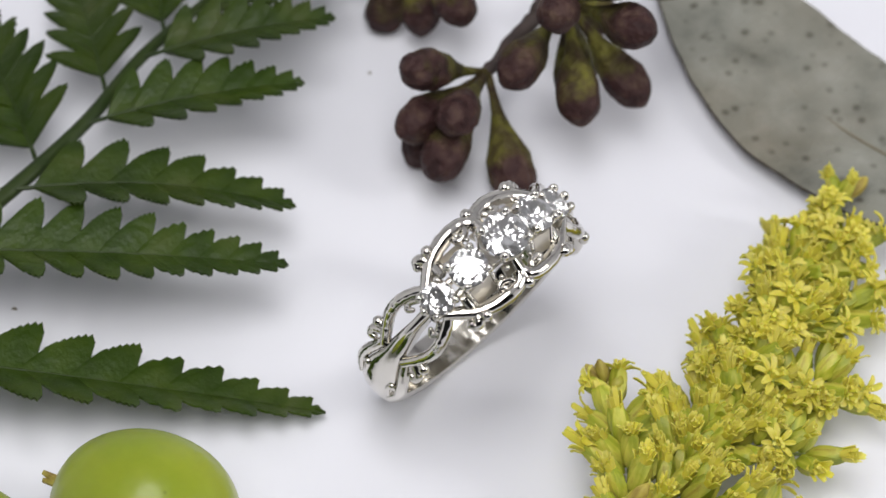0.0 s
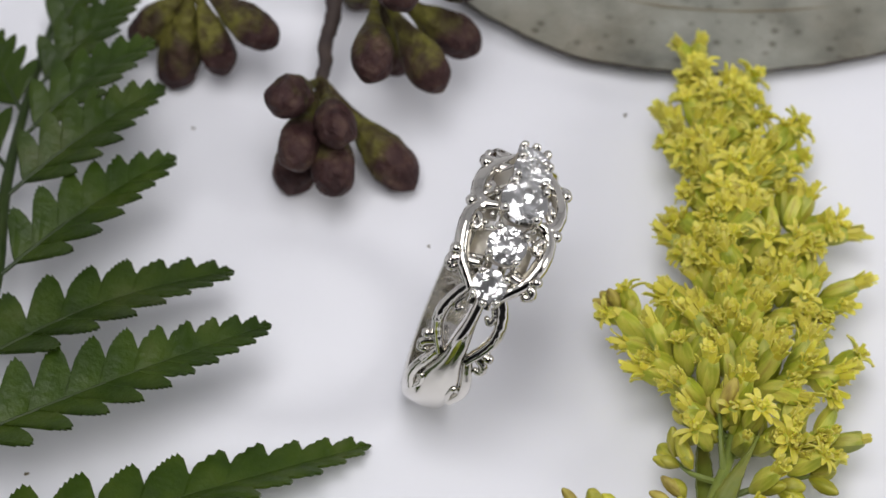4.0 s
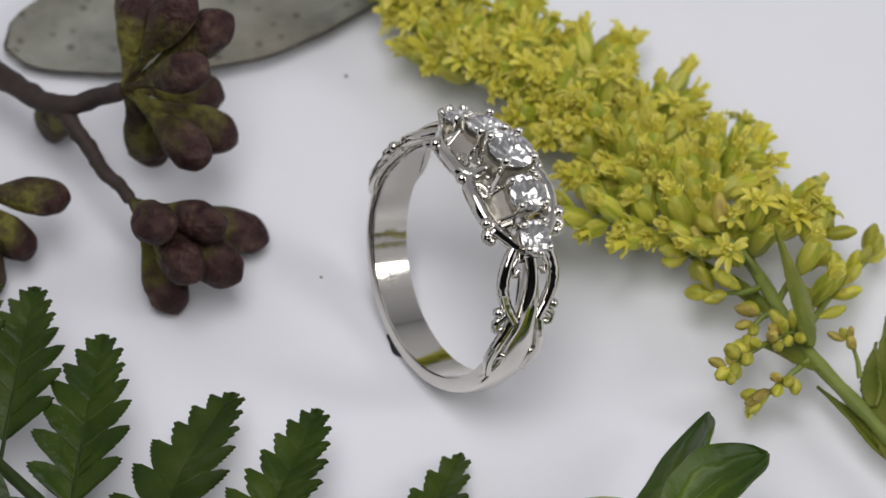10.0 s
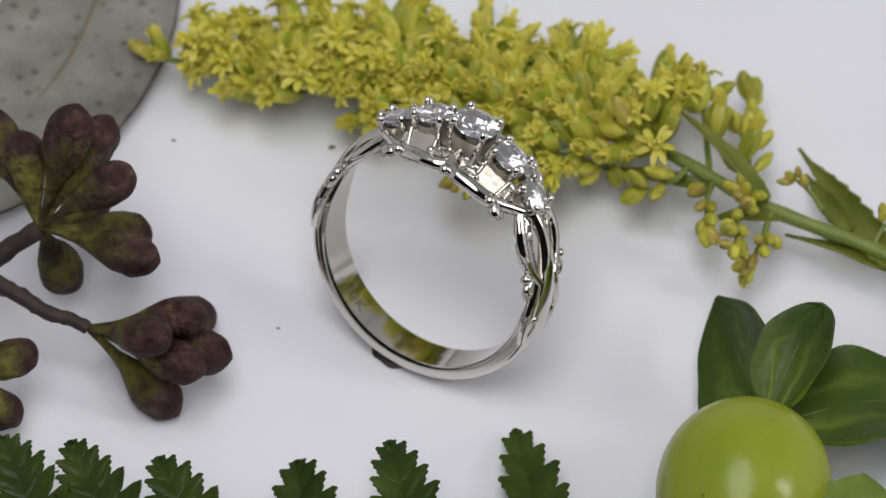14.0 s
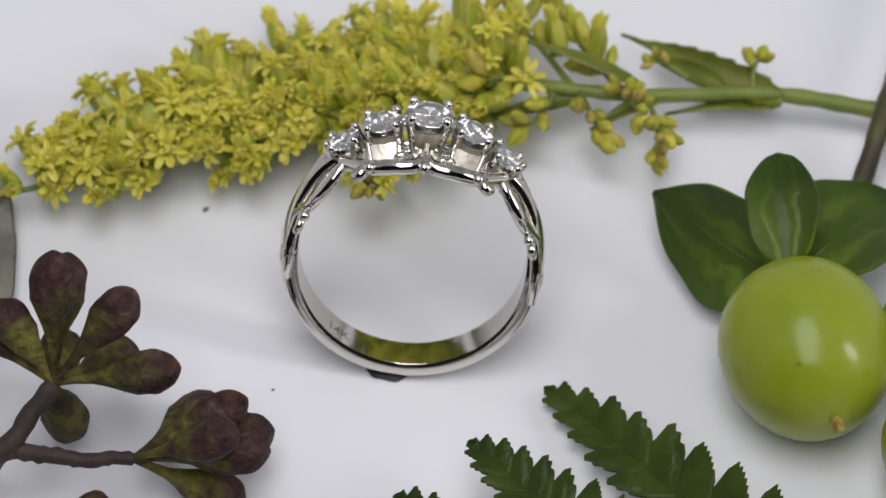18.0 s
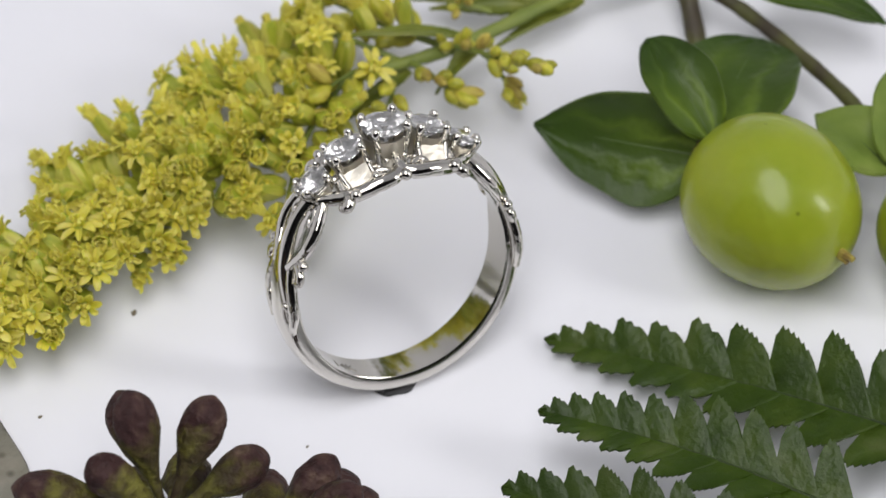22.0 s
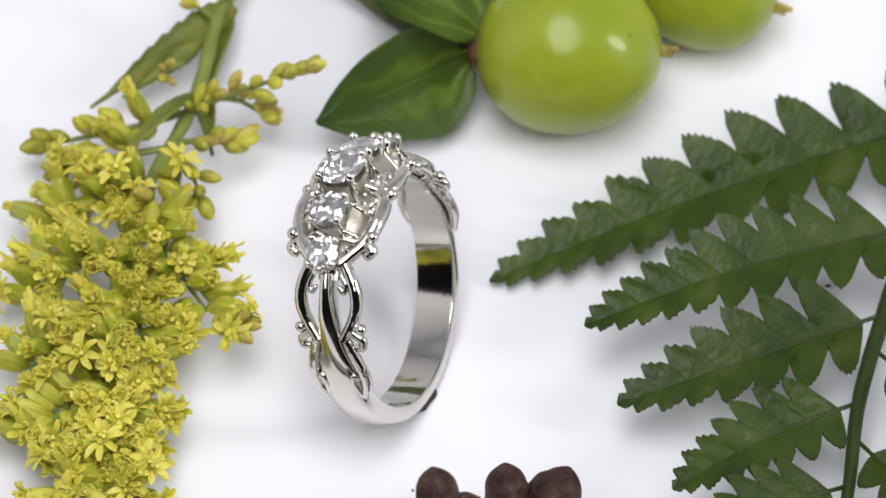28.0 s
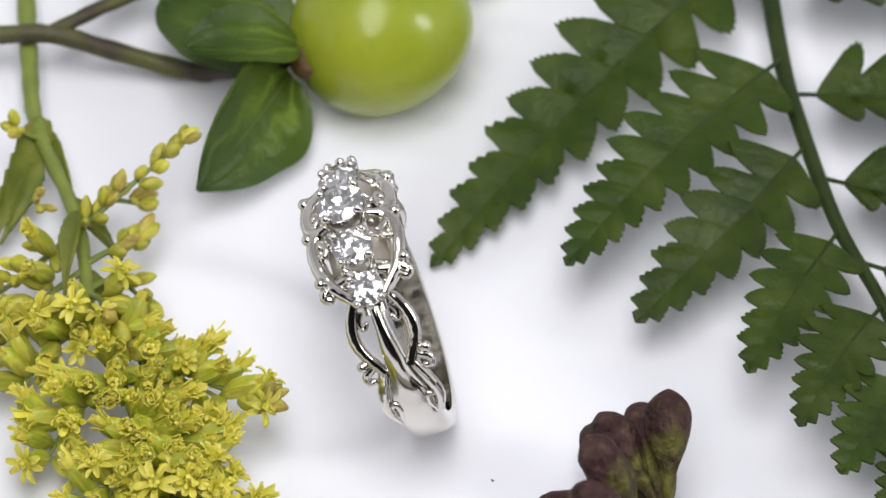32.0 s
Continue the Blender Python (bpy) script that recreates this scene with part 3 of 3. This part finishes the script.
for line, r in (([(-72, -38, 3), (-52, -29, 4), (-40, -23, 5), (-33.0, -20.8, 6.6), (-30.1, -18.6, 8.0), HUB2], 1.0), ([(-34, -21.2, 6.4), NODE, (-25.6, -18.4, 6.0), HUB1], 0.72), ([(-52, -29, 4), (-38, -28.6, 5.4), HUB3], 0.62)):
    s = Shape()
    c = [p + Vector((0.12 * math.sin(5 * k), 0.12 * math.cos(7 * k), 0.1 * math.sin(3 * k))) for k, p in enumerate(curve(line, 30))]
    s.tube(c, [r * (1.2 - 0.45 * i / 29) * (1 + 0.08 * math.sin(2.3 * i)) for i in range(30)], 9)
    part("twig", s, TWIG, pods, "thin dark brown twig")

# ---- green berries ----
fruit = thing("hypericum_sprig", "sprig with two glossy green berries and green leaves", "berries")


def oval(c, axis, length, radius, bulge=0.0):
    s = Shape()
    c, d = Vector(c), Vector(axis).normalized()
    prof = []
    for i in range(25):
        a = math.pi * i / 24
        prof.append(((1 - math.cos(a)) / 2, max(0.02, radius * math.sin(a) ** 0.92 * (1 + bulge * math.cos(a)))))
    s.lathe(c - d * length / 2, c + d * length / 2, prof, 40)
    return s


def blade_leaf(base, tip, width, up, cup=0.15, bend=0.0, n=22, teeth=0.0, shape=(2.5, 0.52, 0.9)):
    base, tip, up = Vector(base), Vector(tip), Vector(up).normalized()
    d = (tip - base)
    length = d.length
    side = d.cross(up).normalized()
    nrm = side.cross(d).normalized()
    rows = []
    for i in range(n):
        u = i / (n - 1)
        w = max(0.03, width * shape[0] * (0.02 + 0.98 * u) ** shape[1] * (1 - u) ** shape[2]) * (1 - teeth * (u * 9 % 1.0))
        p = base + d * u + nrm * bend * math.sin(math.pi * u)
        rows.append([p + side * w * q * (1 + 0.03 * math.sin(13 * u + 4 * q + length)) + nrm * (cup * w * q * q * 2 + 0.07 * width * noise.noise((3.1 * u, 1.3 * q, length)) * (0.4 + 1.4 * abs(q))) for q in (j / 5 - 1 for j in range(11))])
    me = Shape().sheet(rows, 0.28).mesh("leaf")
    for name, vals in (("along", [i / (n - 1) for i in range(n) for j in range(11)] * 2), ("across", [j / 5 - 1 for i in range(n) for j in range(11)] * 2)):
        me.attributes.new(name, "FLOAT", "POINT").data.foreach_set("value", vals)
    return me


BERRIES = [((30.2, 1.4, 6.7), (6.8, -15.0, 0.4), 15.2, 6.9), ((42.5, -5.7, 5.5), (2.4, -10, -2.0), 11.6, 5.35)]
for c, ax, ln, r in BERRIES:
    b = part("berry", oval(c, ax, ln, r, 0.04), BERRY, fruit, "glossy yellow-green oval berry")
    d = Vector(ax).normalized()
    end = Vector(c) + d * ln * 0.49
    s = Shape()
    for k in range(3):
        off = d.orthogonal().normalized()
        off.rotate(Matrix.Rotation(2.1 * k, 3, d))
        s.tube([end - d * 0.2, end + d * 0.6 + off * 0.2, end + d * (1.1 + 0.2 * k) + off * 0.35], [0.55, 0.36, 0.2], 7)
    part("style", s, HUSK, b, "withered brown tip of the berry")
    s = Shape()
    foot = Vector(c) - d * ln * 0.49
    s.lathe(foot - d * 0.9, foot + d * 0.7, [(0, 0.5), (0.25, 1.1), (0.6, 1.7), (1, 1.9)], 16, 0.08, 5, 0.0, 0.15)
    part("receptacle", s, RECEPTACLE, b, "reddish brown foot of the berry")
ROUND = (2.15, 0.5, 0.58)
POINTED = (2.5, 0.52, 0.9)
LEAVES = [
    ((27.4, 9.2, 5.0), (15.9, 17.4, 4.5), 4.7, (-0.53, -0.64, 0.62), 0.14, 0.4),
    ((27.6, 8.6, 8.0), (25.8, 17.8, 10.8), 2.8, (0, -0.6, 1), 0.18, 1.0),
    ((28.5, 9.6, 6.0), (36.5, 18.8, 5.4), 5.2, (0, 0.2, 1), 0.10, 1.2),
    ((40.4, 0.8, 7.0), (36.9, 8.4, 7.2), 3.2, (0, 0, 1), 0.18, 0.8),
    ((40.8, 0.9, 7.4), (46.0, 10.2, 9.6), 3.4, (0.3, -0.4, 1), 0.15, 0.6),
    ((41.3, 0.5, 6.0), (50.0, 4.4, 5.0), 3.8, (0, 0, 1), 0.12, 1.0),
    ((37.5, 23.8, 6.5), (47.0, 17.5, 4.5), 2.6, (0, 0.2, 1), 0.12, 0.8),
]
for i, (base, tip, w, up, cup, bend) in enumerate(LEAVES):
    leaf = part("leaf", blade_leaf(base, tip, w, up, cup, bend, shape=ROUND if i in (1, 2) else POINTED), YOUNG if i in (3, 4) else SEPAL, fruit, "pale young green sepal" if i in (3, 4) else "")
    b, t, n = Vector(base), Vector(tip), Vector(up).normalized()
    n = (n - (t - b).normalized() * n.dot((t - b).normalized())).normalized()
    v = Shape()
    v.tube([b.lerp(t, i / 12) + n * (bend * math.sin(math.pi * i / 12) + 0.1) for i in range(12)], [0.10 - 0.007 * i for i in range(12)], 6)
    part("vein", v, VEIN, leaf, "pale central vein")
for line, r in (([(27.8, 9.6, 6.4), (30.0, 14.4, 2.8), (31.2, 17.4, 1.6), (32.6, 24.0, 3.2), (33.3, 28.7, 4.6), (34.0, 35.5, 4.0), (36, 60, 3)], 0.82), ([(40.7, 1.0, 6.9), (41.1, 9.8, 5.0), (37.4, 21.6, 4.2), (33.3, 28.7, 4.6)], 0.62)):
    s = Shape()
    s.tube(curve(line, 30), [r * (1 + 0.06 * math.sin(1.9 * i)) for i in range(30)], 10)
    part("stalk", s, STALK, fruit, "thin brown-green stalk")

# ---- goldenrod ----
rod = thing("goldenrod_spray", "drooping goldenrod spray crowded with small yellow flower heads", "flowers")
STEM = [(70, 29.0, 2.4), (46, 30.0, 2.6), (32.5, 30.3, 3.0), (24, 30.0, 3.7), (13.2, 27.3, 4.6), (1.5, 26.4, 4.8), (-9, 22.6, 4.4), (-18.5, 18.4, 4.0), (-26.5, 14.0, 3.4), (-36.0, 9.9, 3.0)]
stem_line = curve(STEM, 90)
s = Shape()
s.tube(stem_line, [1.0 - 0.74 * (i / 89) ** 0.7 + 0.05 * math.sin(1.7 * i) for i in range(90)], 9)
part("stem", s, GOLD_STEM, rod, "ribbed yellow-green stem")


def petal(s, a, r0, h0, reach, rise, wide, curl):
    """One strap-shaped ray that springs from the rim of a flower head."""
    ca, sa = math.cos(a), math.sin(a)
    rows = []
    for i in range(5):
        u = i / 4
        r, h = r0 + reach * u ** 1.2, h0 + rise * math.sin(u * math.pi * 0.5) - curl * u * u
        w = wide * (0.5, 0.8, 1.0, 0.95, 0.45)[i]
        rows.append([(r * ca - sa * w * q, r * sa + ca * w * q, h + 0.12 * abs(q)) for q in (-1, 0, 1)])
    k = len(s.v)
    s.sheet(rows, 0.08)
    s.f.append((k + 1, k + 16, round(a * 15 / 6.283 + 3) % 15))


def floret_mesh(k, name):
    """A flower head: a slim scaly cup and a ragged tuft of rays; the higher k, the wider it opens."""
    r2 = random.Random(31 + k)
    open_ = (0.0, 0.06, 0.10, 0.16, 0.22, 0.30, 0.85, 1.0, 1.15, 0.7)[k]
    fat = r2.uniform(1.05, 1.25)
    n = 15
    body = [(0, 0.16), (0.2, 0.32), (0.7, 0.55), (1.3, 0.69), (2.1, 0.71), (2.7, 0.62), (3.1, 0.50), (3.2, 0.28)]
    s = Shape()
    s.rings([[(fat * r * (1 + 0.15 * (j % 3 == 0)) * math.cos(2 * math.pi * j / n + 0.2 * i), fat * r * (1 + 0.15 * (j % 3 == 0)) * math.sin(2 * math.pi * j / n + 0.2 * i), h) for j in range(n)] for i, (h, r) in enumerate(body)])
    rays = Shape()                                # all rays grow out of one small disc
    rays.rings([[(r * math.cos(2 * math.pi * j / n), r * math.sin(2 * math.pi * j / n), h) for j in range(n)] for h, r in ((2.7, 0.2), (3.2, 0.3), (3.3, 0.15))])
    if k == 0:
        for j in range(5):
            petal(rays, j * 1.26, 0.36, 2.7, -0.22, 0.9, 0.26, 0)
    count = (9 if k < 6 else 7) + r2.randrange(3) if k else 0
    for j in range(count):
        a = 6.283 * (j + r2.uniform(-0.3, 0.3)) / count
        if k < 6:                                 # still a brush
            petal(rays, a, r2.uniform(0.3, 0.55), r2.uniform(1.9, 2.7), (0.15 + 1.5 * open_) * r2.uniform(0.4, 1.3), r2.uniform(1.1, 2.0), r2.uniform(0.19, 0.30), 0)
            petal(rays, a + 0.4, r2.uniform(0.02, 0.2), r2.uniform(2.3, 2.9), (0.05 + 0.8 * open_) * r2.uniform(-0.3, 1.2), r2.uniform(1.0, 1.7), r2.uniform(0.15, 0.24), 0)
        else:                                     # a flat star
            petal(rays, a, 0.42, r2.uniform(2.85, 3.05), 1.35 * open_ * r2.uniform(0.8, 1.15), r2.uniform(0.4, 0.9), r2.uniform(0.25, 0.36), r2.uniform(0.0, 0.6) * open_)
    for j in range(3 + k // 2 if k else 0):
        a, q = 6.283 * (j * 0.382 + 0.1 * r2.random()), 0.34 * math.sqrt((j + 0.5) / 9)
        top = r2.uniform(3.4, 4.1)
        lean = r2.uniform(0.05, 0.35)
        rays.tube([(q * math.cos(a), q * math.sin(a), 2.8), (q * math.cos(a) * 1.2, q * math.sin(a) * 1.2, 3.3), ((q + lean) * math.cos(a), (q + lean) * math.sin(a), top)], [0.14, 0.14, 0.2], 5)
        rays.f.append((len(rays.v) - 15, len(rays.v) - 14, j % 15))
    cup, tuft = s.mesh(name), rays.mesh("ray_tuft")
    cup.materials.append(GOLD_GREEN)
    tuft.materials.append(GOLD_YELLOW)
    return cup, tuft


FLORETS = [floret_mesh(k, "floret") for k in range(10)]


def bud_mesh(kind):
    s = Shape()
    rr = (0.78, 0.72)[kind]
    ln = (2.3, 2.9)[kind]
    s.lathe((0, 0, 0), (0, 0, ln), [(0, 0.18), (0.1, 0.45 * rr), (0.3, 0.88 * rr), (0.55, rr), (0.75, 0.86 * rr), (0.9, 0.55 * rr), (1, 0.2)], 15, 0.05, 5, 0.0, 0.12)
    me = s.mesh("bud")
    me.materials.append(BUD)
    return me


BUDS = [bud_mesh(0), bud_mesh(1)]
BROWN = BUDS[1].copy()
BROWN.materials.clear()
BROWN.materials.append(HUSK)


def set_head(me, p, d, size, name):
    tuft = None
    if name == "floret":
        me, tuft = me
    ob = new(name, me)
    ob.parent = rod
    q = Vector(d).normalized().to_track_quat("Z", "Y")
    ob.matrix_basis = Matrix.Translation(Vector(p) * MM) @ q.to_matrix().to_4x4() @ Matrix.Rotation(rnd.uniform(0, 6.3), 4, "Z") @ Matrix.Diagonal((size, size, size * rnd.uniform(0.95, 1.2), 1))
    if tuft:
        new("ray_tuft", tuft).parent = ob
    return ob


def pick_head(x):
    """Most heads are brushes; towards the end of the spray more of them have opened."""
    return FLORETS[rnd.randrange(6, 10) if rnd.random() < (0.12 if x > -13 else 0.45) else rnd.randrange(0, 6)]


def flower_branch(line, n, radius, step, size, lean=0.45):
    """A side branch crowded with flower heads along its upper side."""
    c = curve(line, n)
    s = Shape()
    s.tube(c, [radius * (1 - 0.6 * i / n) for i in range(n)], 6)
    part("branch", s, GOLD_STEM, rod)
    for i in range(2, n, step):
        d = (c[min(i + 1, n - 1)] - c[i - 1]).normalized()
        side = d.cross(Vector((0, 0, 1))).normalized()
        for k in (-1, 1):
            a = k * rnd.uniform(0.15, 1.0)
            face = Vector((0, 0, 0.72)) * math.cos(a) + side * math.sin(a) + d * rnd.uniform(0.1, 2 * lean) + Vector((rnd.uniform(-.25, .25), rnd.uniform(-.25, .25), 0))
            set_head(pick_head(c[i].x), c[i] + d * rnd.uniform(-0.4, 0.4) + side * 0.5 * a + Vector((0, 0, rnd.uniform(-0.4, 0.5))), face, size * rnd.uniform(0.85, 1.1), "floret")


BRANCHES = [
    [(2, 26.3, 4.5), (-2.6, 21.6, 5.0), (-5.8, 16.8, 4.6)], [(-4, 24.8, 4.5), (-8.6, 21.6, 4.4), (-11.8, 19.0, 3.0)], [(-11, 21.8, 4.4), (-15.8, 18.6, 3.8), (-19.2, 16.4, 2.4)], [(-19, 18.2, 4), (-24, 14.6, 3.2), (-28, 12.2, 2.2)],
    ]
FAR_BRANCHES = [
    [(3, 26.6, 4.6), (0.5, 30.2, 4.0), (-2.0, 32.4, 2.8)], [(-3, 25.2, 4.4), (-6.4, 28.6, 4.2), (-9.2, 30.8, 2.8)], [(-9, 22.6, 4.2), (-13.0, 25.8, 4.2), (-16.0, 27.6, 2.8)], [(-14, 20.4, 4.0), (-19.4, 22.8, 4.0), (-23.0, 24.2, 2.8)], [(-20, 17.6, 3.8), (-25, 18.4, 3.8), (-28.6, 18.2, 2.8)], [(-26, 14.2, 3.4), (-30, 14.2, 3.2), (-32.6, 12.8, 2.4)],
    [(-6, 23.8, 4.4), (-12, 22.4, 5.0), (-16.6, 21.0, 4.6)], [(-15, 19.9, 4.0), (-21, 17.6, 4.4), (-25.6, 16.2, 3.8)]]
for line in BRANCHES + FAR_BRANCHES:
    flower_branch(line, 20, 0.34, 2, 1.0)
for i in range(50, 90, 2):
    d = (stem_line[min(i + 1, 89)] - stem_line[i - 1]).normalized()
    for k in range(2):
        face = Vector((rnd.uniform(-.6, .6), rnd.uniform(-.6, .6), 1)) + d * rnd.uniform(0.2, 0.9)
        set_head(pick_head(stem_line[i].x), stem_line[i] + Vector((rnd.uniform(-.5, .5), rnd.uniform(-.5, .5), 0.2)), face, rnd.uniform(0.8, 1.05) * (1 if i < 80 else 0.8), "floret")
set_head(BROWN, (-36.0, 9.9, 3.0), (-1, -0.1, 0.1), 0.9, "bud")


def bud_branch(line, n, radius, size, per, brown=0.12, kind=0):
    c = curve(line, n)
    s = Shape()
    s.tube(c, [radius * (1 - 0.55 * i / n) for i in range(n)], 6)
    part("branch", s, GOLD_STEM, rod)
    for i in range(2, n):
        d = (c[min(i + 1, n - 1)] - c[i - 1]).normalized()
        for k in range(per):
            v = Vector((rnd.uniform(-1, 1), rnd.uniform(-1, 1), rnd.uniform(-.2, 1)))
            v = (v - d * v.dot(d) * 0.7).normalized()
            me = BROWN if rnd.random() < brown else BUDS[kind if rnd.random() < 0.7 else 1 - kind]
            set_head(me, c[i] + v * 0.35, v + d * 0.9, size * rnd.uniform(0.62, 0.98), "bud")
    set_head(BUDS[0], c[-1], c[-1] - c[-2], size * 0.85, "bud")


bud_branch([(12, 27.2, 4.8), (12.2, 26, 6.2), (14, 22.6, 8.2), (16.4, 18.7, 10.0)], 10, 0.3, 0.86, 2, 0.3)
bud_branch([(14, 27.3, 4.6), (15.2, 24.4, 4.6), (15.6, 22.4, 3.6)], 6, 0.3, 0.82, 2, 0.4)
bud_branch([(6, 26.6, 4.8), (6.4, 24.6, 5.4), (4.9, 22.6, 4.6)], 5, 0.3, 1.05, 2, 0.2)
bud_branch([(1.5, 26, 4.8), (0.8, 24.2, 4.6), (0.2, 22.6, 4.0)], 5, 0.28, 1.05, 2, 0.15)
bud_branch([(12, 27.4, 4.8), (8.6, 31.4, 4.2), (5.6, 36.2, 3.2)], 9, 0.34, 1.12, 2, 0.05, 1)
bud_branch([(8, 27, 4.8), (5.2, 30.2, 5.0), (2.6, 33.2, 4.6)], 6, 0.32, 1.12, 2, 0.08, 1)
bud_branch([(-3, 20, 5), (-6, 15.4, 5.2), (-7.0, 13.6, 5.6)], 4, 0.26, 0.8, 2, 0.3, 1)
bud_branch([(8.5, 27, 4.8), (9.5, 24.6, 5.4), (10.8, 22.8, 4.4)], 6, 0.3, 0.86, 2, 0.4)
bud_branch([(5, 26.8, 5), (3.5, 26, 6.6), (1, 25, 6.8)], 5, 0.3, 1.1, 2, 0.1, 1)
bud_branch([(17, 30.2, 4.2), (15.4, 30.6, 5.0), (14.2, 30.4, 5.6)], 4, 0.26, 0.6, 2, 0.4)
bud_branch([(22.5, 29.6, 4.0), (22.3, 31.0, 5.0), (22.5, 31.9, 5.4)], 4, 0.26, 0.66, 3, 0.4)
for place, face, size in (((1.5, 27.4, 6.2), (-0.2, 0.3, 1), 0.95), ((4.2, 25.4, 6.2), (0.1, -0.5, 1), 0.9), ((6.6, 29.6, 5.6), (-0.4, 0.7, 1), 0.95), ((3.4, 31.6, 5.0), (-0.5, 0.8, 0.7), 0.95), ((9.4, 29.4, 5.2), (0, 0.6, 1), 0.9), ((15.5, 22.9, 4.4), (0.2, -0.8, -0.5), 0.62), ((-6.6, 15.6, 5.4), (-0.6, -0.7, 0.4), 0.9), ((-7.0, 15.0, 5.0), (0.5, -0.6, 0.5), 0.8)):
    set_head(FLORETS[rnd.randrange(3, 9)], place, face, size, "floret")
set_head(BROWN, (-7.0, 13.9, 5.7), (-0.45, -1, 0.02), 0.82, "bud")
for base, tip, w, up, bend, teeth in [((25, 29.4, 3.6), (10.9, 35.5, 2.4), 1.5, (0, -0.5, 1), 0.8, 0.22), ((20, 30.0, 4.0), (13.0, 33.6, 2.4), 0.9, (0, -0.5, 1), 0.5, 0.15), ((24.5, 29.4, 3.0), (15.6, 27.2, 2.8), 0.8, (0, 0.3, 1), 0.3, 0.1), ((13.5, 27.4, 5.4), (2.9, 28.8, 8.0), 0.95, (0, 0.4, 1), 0.4, 0.1), ((8.5, 26.6, 4.0), (-1.2, 22.8, 3.0), 0.7, (0, 0, 1), 0.3, 0.1), ((15.5, 27.8, 4.6), (9.8, 23.9, 3.5), 0.9, (0, 0, 1), 0.4, 0.1)]:
    part("leaf", blade_leaf(base, tip, w, up, 0.2, bend, 46, teeth, (3.3, 0.6, 1.45)), GOLD_LEAF, rod, "narrow olive-green leaf with a drawn-out tip")


def turned(t):
    """How far the turntable has turned at t seconds; it turns at an even pace."""
    s = t - 19
    return Matrix.Rotation(radians(7.33686 * s + 0.0023735 * s * s), 4, "Z")


def motions():
    """The turntable and all that lies on it go round together."""
    for ob in (platter, ring, blob, fern, big, pods, fruit, rod, *crumbs):
        rest = ob.matrix_basis.copy()
        walk(ob, [(k / 2, turned(k / 2) @ rest) for k in range(65)])


motions()
